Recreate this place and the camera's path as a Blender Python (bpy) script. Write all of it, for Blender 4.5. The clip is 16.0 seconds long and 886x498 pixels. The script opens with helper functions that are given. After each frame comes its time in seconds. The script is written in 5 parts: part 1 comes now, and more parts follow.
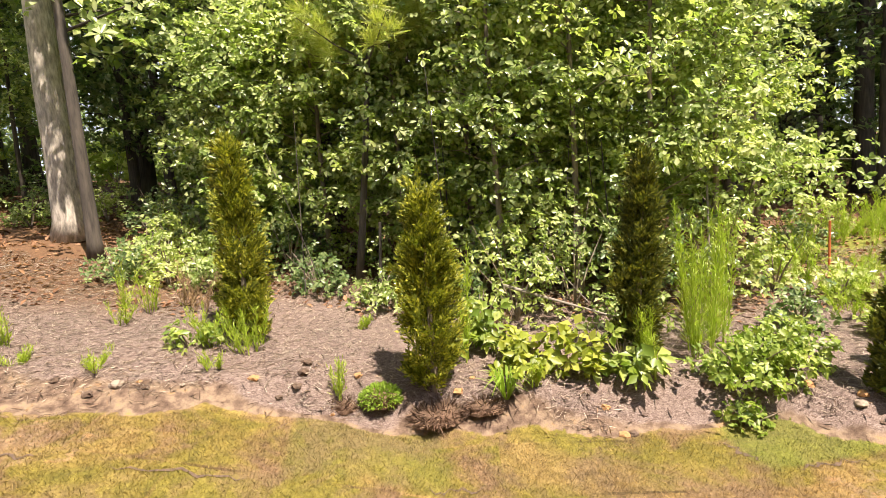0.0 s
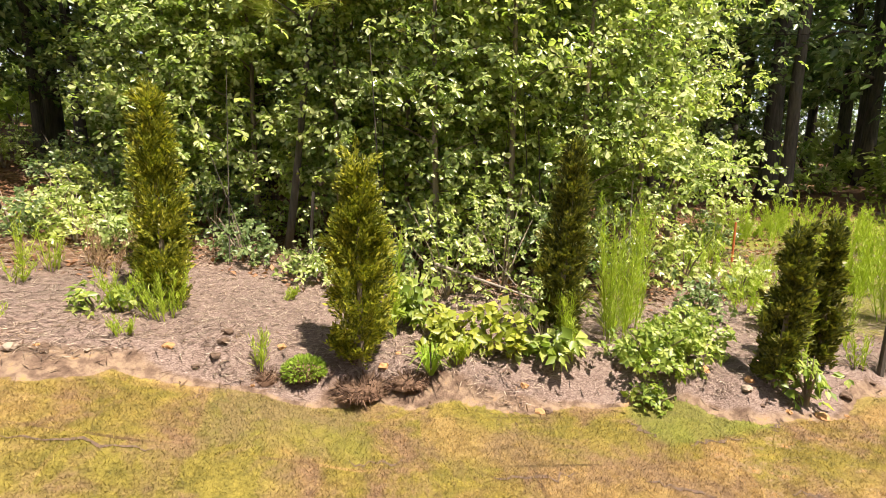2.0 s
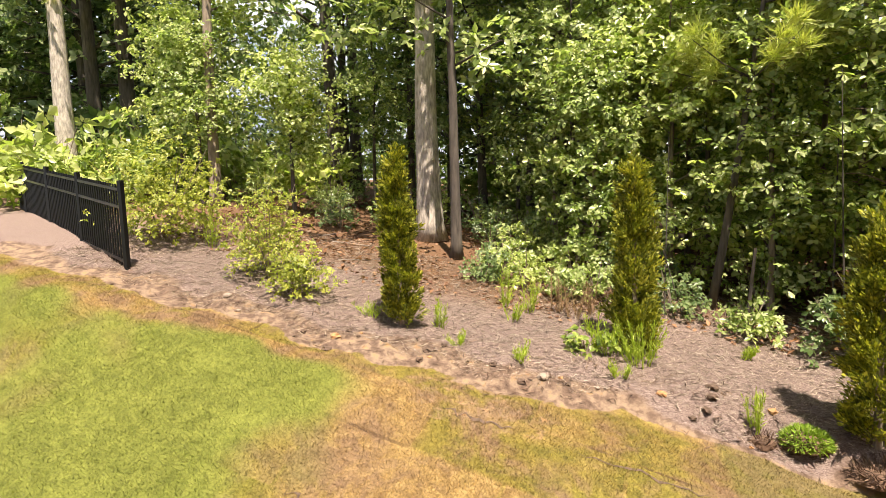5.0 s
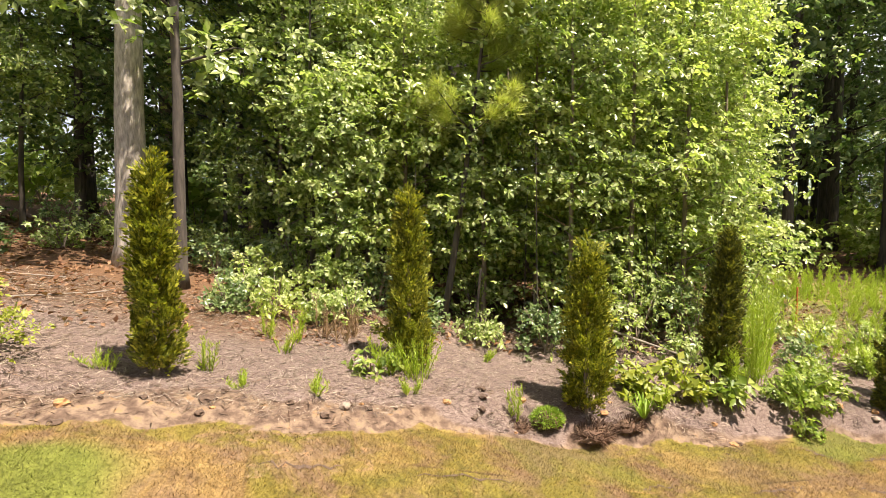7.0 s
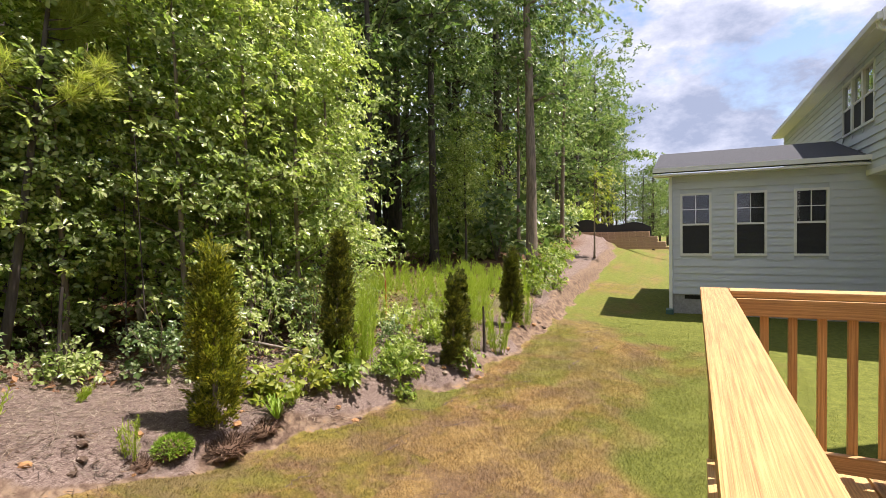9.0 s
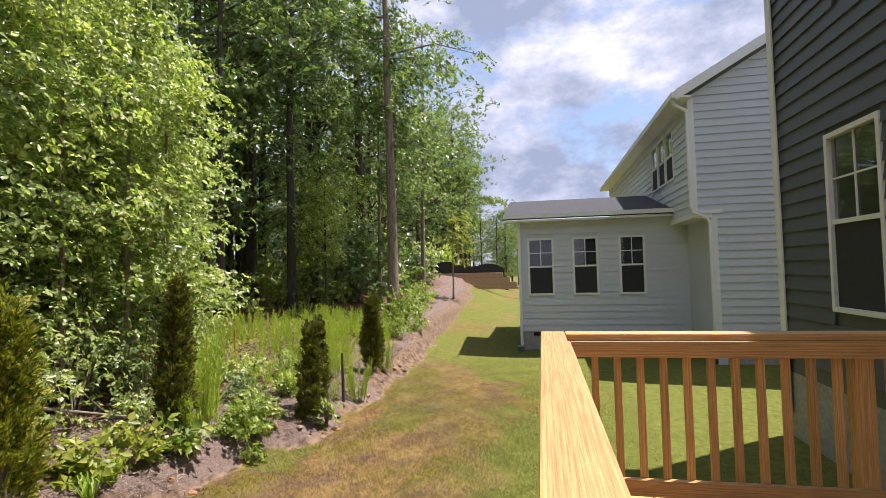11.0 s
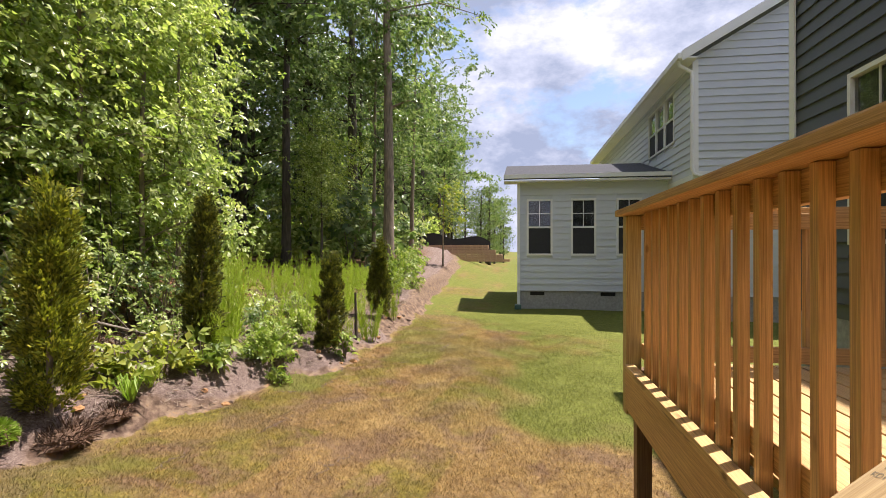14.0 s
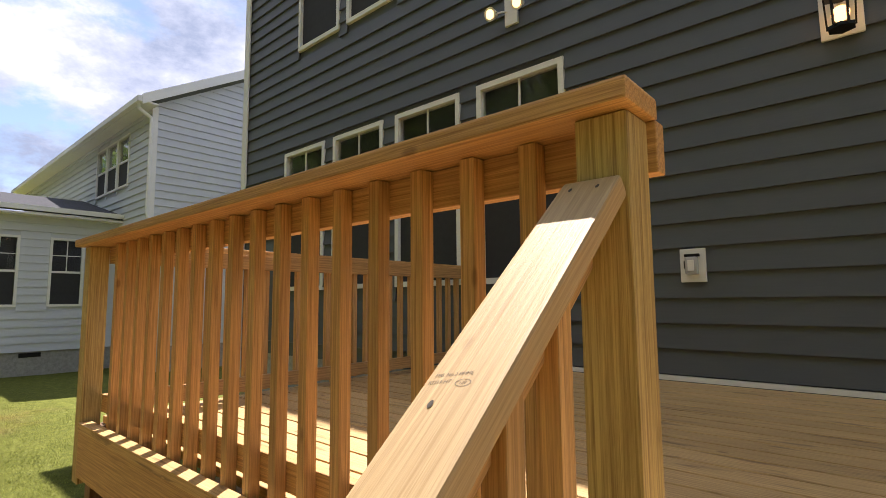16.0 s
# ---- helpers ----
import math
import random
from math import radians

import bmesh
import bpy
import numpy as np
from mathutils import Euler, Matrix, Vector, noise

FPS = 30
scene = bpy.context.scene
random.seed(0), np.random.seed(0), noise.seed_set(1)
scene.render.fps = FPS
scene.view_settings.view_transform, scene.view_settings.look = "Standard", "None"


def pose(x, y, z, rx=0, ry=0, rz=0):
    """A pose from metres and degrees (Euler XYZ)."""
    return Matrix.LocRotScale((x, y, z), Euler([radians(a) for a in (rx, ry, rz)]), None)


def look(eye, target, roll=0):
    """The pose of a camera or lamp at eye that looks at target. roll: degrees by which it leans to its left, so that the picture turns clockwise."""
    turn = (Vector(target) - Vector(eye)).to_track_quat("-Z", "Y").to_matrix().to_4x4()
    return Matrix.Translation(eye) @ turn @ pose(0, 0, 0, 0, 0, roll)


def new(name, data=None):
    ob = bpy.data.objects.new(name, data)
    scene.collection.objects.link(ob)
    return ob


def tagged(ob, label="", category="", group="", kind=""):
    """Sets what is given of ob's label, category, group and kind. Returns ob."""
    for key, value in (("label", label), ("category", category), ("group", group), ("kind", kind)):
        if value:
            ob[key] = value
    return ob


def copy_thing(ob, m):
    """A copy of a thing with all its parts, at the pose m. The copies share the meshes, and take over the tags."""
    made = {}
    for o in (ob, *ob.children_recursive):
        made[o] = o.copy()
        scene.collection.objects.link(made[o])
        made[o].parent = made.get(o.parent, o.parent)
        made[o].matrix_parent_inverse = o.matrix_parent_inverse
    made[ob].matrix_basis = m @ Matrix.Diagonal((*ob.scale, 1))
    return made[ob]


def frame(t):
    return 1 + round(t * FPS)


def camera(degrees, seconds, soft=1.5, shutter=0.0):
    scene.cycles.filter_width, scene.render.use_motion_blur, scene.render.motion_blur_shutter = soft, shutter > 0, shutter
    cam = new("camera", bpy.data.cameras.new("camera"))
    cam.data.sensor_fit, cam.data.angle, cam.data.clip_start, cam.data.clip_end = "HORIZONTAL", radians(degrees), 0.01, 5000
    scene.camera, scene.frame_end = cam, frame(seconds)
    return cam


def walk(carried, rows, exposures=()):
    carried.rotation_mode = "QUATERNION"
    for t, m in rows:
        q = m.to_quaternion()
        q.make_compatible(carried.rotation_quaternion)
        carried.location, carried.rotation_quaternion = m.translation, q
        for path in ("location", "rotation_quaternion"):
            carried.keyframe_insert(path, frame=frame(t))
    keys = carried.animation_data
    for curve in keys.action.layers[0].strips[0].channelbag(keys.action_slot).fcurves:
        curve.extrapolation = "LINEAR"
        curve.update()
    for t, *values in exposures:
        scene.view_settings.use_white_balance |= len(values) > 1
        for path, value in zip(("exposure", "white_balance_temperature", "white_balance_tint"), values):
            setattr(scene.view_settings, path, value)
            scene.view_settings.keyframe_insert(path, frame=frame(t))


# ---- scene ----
cam = camera(82.1, 16.0, soft=0.8)
PATH = [
    (0, (-0.249, 0.02, 2.16), (0.009, 1.987, 1.905), -4.5),
    (0.5, (-0.231, 0.02, 2.067), (0.676, 1.763, 1.696), -2.7),
    (1, (-0.21, 0.02, 2.078), (0.819, 1.69, 1.687), -2.8),
    (1.5, (-0.228, 0.02, 2.1), (0.693, 1.757, 1.73), -2.1),
    (2, (-0.259, 0.02, 2.157), (0.252, 1.921, 1.805), 0.4),
    (2.5, (-0.3, 0.02, 2.253), (-0.417, 1.978, 1.862), 0.3),
    (3, (-0.488, -0.185, 2.343), (-1.045, 1.704, 1.993), -1.1),
    (3.5, (-0.478, -0.185, 2.33), (-1.115, 1.691, 2.056), -2.2),
    (3.7, (-0.494, -0.185, 2.323), (-1.163, 1.684, 2.076), -2.8),
    (5.8, (-2.753, -0.367, 2.411), (-2.989, 1.613, 2.255), -1.0),
    (6, (-2.811, -0.361, 2.421), (-2.896, 1.63, 2.261), -1.0),
    (6.5, (-2.941, -0.296, 2.412), (-2.592, 1.666, 2.246), 0.3),
    (7, (-3.11, -0.172, 2.4), (-2.401, 1.695, 2.293), 0.1),
    (7.5, (-3.249, -0.003, 2.269), (-2.096, 1.63, 2.217), -1.0),
    (8, (-3.332, 0.077, 2.242), (-1.944, 1.516, 2.184), -1.6),
    (8.5, (-3.329, 0.093, 2.255), (-1.752, 1.319, 2.164), -1.8),
    (9, (-3.237, 0.028, 2.268), (-1.445, 0.914, 2.203), -1.1),
    (9.5, (-3.189, -0.032, 2.336), (-1.279, 0.561, 2.354), -0.8),
    (9.7, (-3.178, -0.053, 2.356), (-1.242, 0.445, 2.423), -1.1),
    (11.8, (-3.194, 0.002, 2.252), (-1.23, 0.37, 2.334), -1.4),
    (12, (-3.245, 0.006, 2.227), (-1.3, 0.467, 2.283), -0.8),
    (12.5, (-3.259, 0.184, 2.097), (-1.364, 0.824, 2.089), -0.2),
    (13, (-3.2, 0.306, 1.969), (-1.296, 0.917, 1.98), -0.2),
    (13.5, (-3.275, 0.484, 1.805), (-1.349, 1.025, 1.786), -0.4),
    (14, (-3.305, 0.597, 1.682), (-1.327, 0.890, 1.688), 0.0),
    (14.5, (-3.160, 0.620, 1.605), (-1.182, 0.326, 1.580), -3.0),
    (15, (-3.130, 0.666, 1.466), (-1.319, -0.179, 1.396), -3.8),
    (15.5, (-3.150, 0.724, 1.456), (-1.518, -0.431, 1.406), -3.2),
    (16, (-3.235, 0.731, 1.592), (-1.925, -0.766, 1.795), -0.5),
]

EXPOSURES = [
    (0, 1.45, 6900, 15), (3, 1.4, 7000, 15), (7.5, 1.38, 6900, 15), (8.5, 1.18, 6600, 16), (9.5, 0.88, 6350, 18), (12, 0.82, 6300, 18),
    (13.5, 0.95, 6350, 18), (14.5, 0.92, 6400, 18), (15, 0.62, 6400, 18), (15.5, 0.7, 6400, 18), (16, 1.1, 6350, 18),
]
walk(cam, [(t, look(e, a, r)) for t, e, a, r in PATH], EXPOSURES)

# ---- light ----
SUN = Vector((0.24, -0.33, 1.0)).normalized()
SUN_EL = math.asin(SUN.z)
SUN_AZ = math.atan2(SUN.x, SUN.y)
world = bpy.data.worlds.new("sky")
scene.world = world
world.use_nodes = True


def sky_nodes():
    nt = world.node_tree
    N, L = nt.nodes, nt.links
    bg = N["Background"]
    sky = N.new("ShaderNodeTexSky")
    sky.sky_type = "NISHITA"
    sky.sun_disc = False
    sky.sun_elevation, sky.sun_rotation = SUN_EL, SUN_AZ
    tc = N.new("ShaderNodeTexCoord")
    mp = N.new("ShaderNodeMapping")
    mp.inputs["Scale"].default_value = (1.0, 1.0, 1.9)
    mp.inputs["Location"].default_value = (3.1, 1.2, 0.4)
    nz = N.new("ShaderNodeTexNoise")
    nz.inputs["Scale"].default_value = 3.6
    nz.inputs["Detail"].default_value = 9
    nz.inputs["Roughness"].default_value = 0.6
    L.new(tc.outputs["Generated"], mp.inputs["Vector"])
    L.new(mp.outputs["Vector"], nz.inputs["Vector"])
    rp = N.new("ShaderNodeValToRGB")
    rp.color_ramp.elements[0].position, rp.color_ramp.elements[1].position = 0.37, 0.47
    L.new(nz.outputs["Fac"], rp.inputs["Fac"])
    n2 = N.new("ShaderNodeTexNoise")
    n2.inputs["Scale"].default_value = 5.0
    n2.inputs["Detail"].default_value = 9
    n2.inputs["Roughness"].default_value = 0.62
    L.new(mp.outputs["Vector"], n2.inputs["Vector"])
    r2 = N.new("ShaderNodeValToRGB")
    e = r2.color_ramp.elements
    e[0].position, e[1].position = 0.38, 0.64
    e[0].color, e[1].color = (2.3, 2.7, 3.6, 1), (5.8, 5.9, 6.3, 1)
    m = e.new(0.52)
    m.color = (3.9, 4.2, 5.0, 1)
    L.new(n2.outputs["Fac"], r2.inputs["Fac"])
    mx = N.new("ShaderNodeMix")
    mx.data_type = "RGBA"
    L.new(rp.outputs["Color"], mx.inputs["Factor"])
    L.new(sky.outputs["Color"], mx.inputs["A"])
    L.new(r2.outputs["Color"], mx.inputs["B"])
    L.new(mx.outputs["Result"], bg.inputs["Color"])
    bg.inputs["Strength"].default_value = 0.10


sky_nodes()
sun = new("sun", bpy.data.lights.new("sun", "SUN"))
sun.data.energy, sun.data.angle, sun.data.color = 5.0, radians(0.55), (1.0, 0.94, 0.84)
sun.matrix_world = look(SUN * 60, (0, 0, 0))


# ---- materials ----
def material(name, build):
    m = bpy.data.materials.new(name)
    m.use_nodes = True
    nt = m.node_tree
    build(nt, nt.nodes["Principled BSDF"])
    return m


def ramp(nt, fac, stops):
    r = nt.nodes.new("ShaderNodeValToRGB")
    el = r.color_ramp.elements
    while len(el) < len(stops):
        el.new(0.5)
    for e, (p, c) in zip(el, stops):
        e.position, e.color = p, (*c, 1)
    nt.links.new(fac, r.inputs["Fac"])
    return r.outputs["Color"]


def coords(nt, which="Object", scale=(1, 1, 1), jitter=False):
    tc = nt.nodes.new("ShaderNodeTexCoord")
    mp = nt.nodes.new("ShaderNodeMapping")
    mp.inputs["Scale"].default_value = scale
    nt.links.new(tc.outputs[which], mp.inputs["Vector"])
    if jitter:
        oi = nt.nodes.new("ShaderNodeObjectInfo")
        mul = nt.nodes.new("ShaderNodeMath")
        mul.operation = "MULTIPLY"
        mul.inputs[1].default_value = 37.0
        nt.links.new(oi.outputs["Random"], mul.inputs[0])
        nt.links.new(mul.outputs[0], mp.inputs["Location"])
    return mp.outputs["Vector"]


def noise_tex(nt, vec, scale, detail=4, rough=0.55, distortion=0.0):
    n = nt.nodes.new("ShaderNodeTexNoise")
    n.inputs["Scale"].default_value, n.inputs["Detail"].default_value = scale, detail
    n.inputs["Roughness"].default_value, n.inputs["Distortion"].default_value = rough, distortion
    nt.links.new(vec, n.inputs["Vector"])
    return n.outputs["Fac"]


def mix(nt, fac, a, b, mode="MIX"):
    m = nt.nodes.new("ShaderNodeMix")
    m.data_type, m.blend_type = "RGBA", mode
    for key, v in (("Factor", fac), ("A", a), ("B", b)):
        if isinstance(v, (int, float)):
            m.inputs[key].default_value = v
        elif isinstance(v, tuple):
            m.inputs[key].default_value = (*v, 1)
        else:
            nt.links.new(v, m.inputs[key])
    return m.outputs["Result"]


def bump(nt, bsdf, height, strength, distance=0.01):
    b = nt.nodes.new("ShaderNodeBump")
    b.inputs["Strength"].default_value, b.inputs["Distance"].default_value = strength, distance
    nt.links.new(height, b.inputs["Height"])
    nt.links.new(b.outputs["Normal"], bsdf.inputs["Normal"])


def wood(name, light, dark, knots=0.5, stain=0.0, rings=0.42):
    def build(nt, p):
        v = coords(nt, "Object", (0.9, 58, 58), True)
        grain = noise_tex(nt, v, 4.0, 6, 0.6, 0.6)
        col = ramp(nt, grain, [(0.34, dark), (0.58, light)])
        fibre = noise_tex(nt, coords(nt, "Object", (2.5, 170, 170), True), 4.0, 3, 0.6)
        col = mix(nt, 0.45, col, ramp(nt, fibre, [(0.36, (0.72, 0.66, 0.58)), (0.62, (1.16, 1.14, 1.1))]), "MULTIPLY")
        if stain:
            st = noise_tex(nt, coords(nt, "Object", (1.4, 11, 11), True), 2.2, 5, 0.6, 0.4)
            col = mix(nt, stain, col, ramp(nt, st, [(0.34, (0.20, 0.14, 0.09)), (0.42, (1, 1, 1))]), "MULTIPLY")
        w = nt.nodes.new("ShaderNodeTexWave")
        w.wave_type, w.rings_direction = "RINGS", "X"
        w.inputs["Scale"].default_value, w.inputs["Distortion"].default_value = 26, 3.0
        w.inputs["Detail"].default_value, w.inputs["Detail Scale"].default_value = 2, 1.2
        nt.links.new(coords(nt, "Object", (0.14, 1, 1), True), w.inputs["Vector"])
        ring = ramp(nt, w.outputs["Fac"], [(0.0, (0.66, 0.6, 0.52)), (0.55, (1, 1, 1))])
        col = mix(nt, rings, col, ring, "MULTIPLY")
        big = noise_tex(nt, coords(nt, "Object", (0.8, 3, 3), True), 2.0, 2)
        col = mix(nt, 0.5, col, ramp(nt, big, [(0.3, (0.78, 0.76, 0.7)), (0.7, (1.12, 1.1, 1.05))]), "MULTIPLY")
        vo = nt.nodes.new("ShaderNodeTexVoronoi")
        vo.inputs["Scale"].default_value = 2.6
        nt.links.new(coords(nt, "Object", (1, 2.2, 2.2), True), vo.inputs["Vector"])
        kn = ramp(nt, vo.outputs["Distance"], [(0.035, (0.22, 0.1, 0.04)), (0.075, (1, 1, 1))])
        col = mix(nt, knots, col, kn, "MULTIPLY")
        oi = nt.nodes.new("ShaderNodeObjectInfo")
        col = mix(nt, 0.8, col, ramp(nt, oi.outputs["Random"], [(0, (0.80, 0.76, 0.70)), (0.5, (1, 0.97, 0.92)), (1, (1.1, 1.04, 0.98))]), "MULTIPLY")
        nt.links.new(col, p.inputs["Base Color"])
        p.inputs["Roughness"].default_value = 0.55
        bump(nt, p, grain, 0.35, 0.004)
    return material(name, build)


M = {}
M["wood"] = wood("treated_pine", (0.64, 0.395, 0.165), (0.39, 0.215, 0.082))
M["wood_green"] = wood("green_treated_pine", (0.56, 0.43, 0.18), (0.30, 0.20, 0.07), 0.3)
M["wood_pale"] = wood("pale_pine", (0.56, 0.41, 0.225), (0.45, 0.31, 0.155), 0.8, rings=0.14)
M["wood_red"] = wood("deck_board_pine", (0.66, 0.45, 0.20), (0.48, 0.30, 0.125), 0.7, 0.6)
M["wood_dark"] = wood("weathered_pine", (0.26, 0.16, 0.08), (0.16, 0.09, 0.045))


def siding(name, base):
    def build(nt, p):
        v = coords(nt, "Object", (0.6, 9, 9))
        n = noise_tex(nt, v, 9, 5, 0.6)
        dirt = noise_tex(nt, coords(nt, "Object", (0.5, 0.5, 0.5)), 2, 4)
        lo = tuple(c * 0.9 for c in base)
        col = ramp(nt, n, [(0.25, lo), (0.75, base)])
        col = mix(nt, 0.35, col, ramp(nt, dirt, [(0.35, (0.84, 0.84, 0.83)), (0.7, (1.04, 1.04, 1.04))]), "MULTIPLY")
        nt.links.new(col, p.inputs["Base Color"])
        p.inputs["Roughness"].default_value = 0.55
        bump(nt, p, n, 0.25, 0.003)
    return material(name, build)


M["siding_dark"] = siding("charcoal_lap_siding", (0.088, 0.098, 0.112))
M["siding_grey"] = siding("pale_grey_lap_siding", (0.60, 0.63, 0.69))
M["trim"] = siding("white_trim_paint", (0.82, 0.82, 0.80))


def plain(name, col, rough=0.6, metal=0.0, var=0.12, scale=14.0, bmp=0.15, stretch=1.0):
    def build(nt, p):
        n = noise_tex(nt, coords(nt, "Object", (1, 1, stretch)), scale, 5, 0.6)
        nt.links.new(ramp(nt, n, [(0.3, tuple(c * (1 - var) for c in col)), (0.7, tuple(min(1, c * (1 + var)) for c in col))]), p.inputs["Base Color"])
        p.inputs["Roughness"].default_value, p.inputs["Metallic"].default_value = rough, metal
        bump(nt, p, n, bmp, 0.004)
    return material(name, build)


M["concrete"] = plain("foundation_block", (0.33, 0.32, 0.30), 0.9, 0, 0.2, 18, 0.4)
M["shingle"] = plain("asphalt_shingle", (0.055, 0.056, 0.066), 1.0, 0, 0.45, 40, 0.5)
M["black_metal"] = plain("black_metal", (0.012, 0.012, 0.013), 0.4, 0.6)
# near-black that puts the shade of unlit rooms into a colour
M["black_void"] = plain("unlit_room_black", (0.03, 0.03, 0.032), 0.9)
M["blind"] = plain("grey_screen", (0.028, 0.028, 0.032), 0.8)
M["silt"] = plain("black_silt_cloth", (0.02, 0.02, 0.022), 0.8)
M["block_wall"] = plain("tan_retaining_block", (0.40, 0.25, 0.17), 0.9, 0, 0.25, 3, 0.4)
M["plastic"] = plain("clear_grey_plastic", (0.45, 0.46, 0.48), 0.25)
M["stake"] = plain("orange_stake_paint", (0.55, 0.14, 0.04), 0.7)
M["teal"] = plain("dark_green_plastic", (0.05, 0.11, 0.10), 0.5)
M["ink"] = plain("faded_ink", (0.17, 0.135, 0.09), 0.8)
M["bark_grey"] = plain("grey_bark", (0.37, 0.32, 0.265), 0.95, 0, 0.55, 26, 1.0, 0.26)
M["bark_dark"] = plain("dark_bark", (0.075, 0.06, 0.047), 0.95, 0, 0.5, 22, 1.0, 0.15)
M["bark_tan"] = plain("tan_bark", (0.22, 0.17, 0.125), 0.95, 0, 0.5, 22, 0.9, 0.15)
M["soil_dark"] = plain("dark_soil", (0.095, 0.06, 0.04), 0.95, 0, 0.4, 40, 0.6)
M["soil_orange"] = plain("orange_clay", (0.36, 0.19, 0.08), 0.95, 0, 0.3, 30, 0.5)
M["stone"] = plain("rubble_stone", (0.26, 0.20, 0.15), 0.9, 0, 0.2, 20, 0.4)


def glass_build(nt, p):
    p.inputs["Base Color"].default_value = (0.9, 0.93, 0.93, 1)
    p.inputs["Roughness"].default_value = 0.01
    p.inputs["IOR"].default_value = 1.5
    p.inputs["Transmission Weight"].default_value = 1.0


M["glass"] = material("window_glass", glass_build)


def glow(name, col, strength):
    def build(nt, p):
        p.inputs["Base Color"].default_value = (*col, 1)
        p.inputs["Emission Color"].default_value = (*col, 1)
        p.inputs["Emission Strength"].default_value = strength
    return material(name, build)


M["bulb"] = glow("warm_bulb", (1.0, 0.50, 0.16), 2.2)


def foliage(name, c0, c1, c2, trans=0.35, rough=0.45):
    def build(nt, p):
        g = nt.nodes.new("ShaderNodeNewGeometry")
        col = ramp(nt, g.outputs["Random Per Island"], [(0.0, c0), (0.5, c1), (1.0, c2)])
        n = noise_tex(nt, coords(nt, "Object"), 1.1, 2)
        col = mix(nt, 0.6, col, ramp(nt, n, [(0.3, (0.72, 0.80, 0.72)), (0.7, (1.18, 1.1, 0.95))]), "MULTIPLY")
        nt.links.new(col, p.inputs["Base Color"])
        p.inputs["Roughness"].default_value = rough
        t = nt.nodes.new("ShaderNodeBsdfTranslucent")
        nt.links.new(mix(nt, 1.0, col, (1.15, 1.30, 0.72), "MULTIPLY"), t.inputs["Color"])
        ms = nt.nodes.new("ShaderNodeMixShader")
        ms.inputs[0].default_value = trans
        nt.links.new(p.outputs[0], ms.inputs[1])
        nt.links.new(t.outputs[0], ms.inputs[2])
        nt.links.new(ms.outputs[0], nt.nodes["Material Output"].inputs["Surface"])
    return material(name, build)


M["leaf"] = foliage("oak_leaf", (0.16, 0.225, 0.055), (0.32, 0.385, 0.13), (0.64, 0.66, 0.36), 0.50, 0.27)
M["leaf_bright"] = foliage("young_leaf", (0.22, 0.29, 0.06), (0.40, 0.45, 0.14), (0.70, 0.70, 0.36), 0.52, 0.27)
# darker, cooler copy of the oak leaf: the wood's shade is put into its colour
M["leaf_shade"] = foliage("shade_toned_leaf", (0.085, 0.145, 0.045), (0.16, 0.225, 0.085), (0.34, 0.38, 0.19), 0.45, 0.30)
M["vine"] = foliage("vine_leaf", (0.13, 0.20, 0.03), (0.24, 0.31, 0.055), (0.42, 0.46, 0.13), 0.42, 0.40)
M["leaf_yellow"] = foliage("yellow_green_leaf", (0.17, 0.21, 0.022), (0.30, 0.33, 0.04), (0.45, 0.44, 0.09), 0.42)
M["arbor"] = foliage("arborvitae_spray", (0.08, 0.095, 0.012), (0.22, 0.235, 0.025), (0.50, 0.46, 0.06), 0.32)
M["arbor_dark"] = foliage("arborvitae_dark_spray", (0.055, 0.065, 0.014), (0.11, 0.12, 0.02), (0.28, 0.26, 0.04), 0.28)
M["fennel"] = foliage("feathery_weed", (0.27, 0.37, 0.03), (0.38, 0.47, 0.05), (0.50, 0.55, 0.10), 0.45)
M["needle"] = foliage("pine_needle", (0.28, 0.34, 0.06), (0.42, 0.46, 0.10), (0.56, 0.55, 0.17), 0.42)
M["dry"] = foliage("dry_brown_weed", (0.17, 0.09, 0.05), (0.28, 0.17, 0.09), (0.38, 0.28, 0.16), 0.2, 0.8)
M["litter"] = foliage("dry_leaf_litter", (0.10, 0.04, 0.02), (0.20, 0.09, 0.045), (0.33, 0.18, 0.10), 0.15, 0.8)
M["straw"] = foliage("pine_straw", (0.07, 0.045, 0.038), (0.20, 0.145, 0.12), (0.46, 0.37, 0.31), 0.1, 0.8)
M["moss"] = foliage("bright_moss_weed", (0.16, 0.26, 0.03), (0.24, 0.36, 0.04), (0.33, 0.42, 0.07), 0.35)
M["root"] = foliage("dark_root", (0.05, 0.025, 0.015), (0.11, 0.06, 0.04), (0.22, 0.14, 0.09), 0.05, 0.9)
M["twig"] = plain("grey_twig", (0.26, 0.22, 0.18), 0.9)


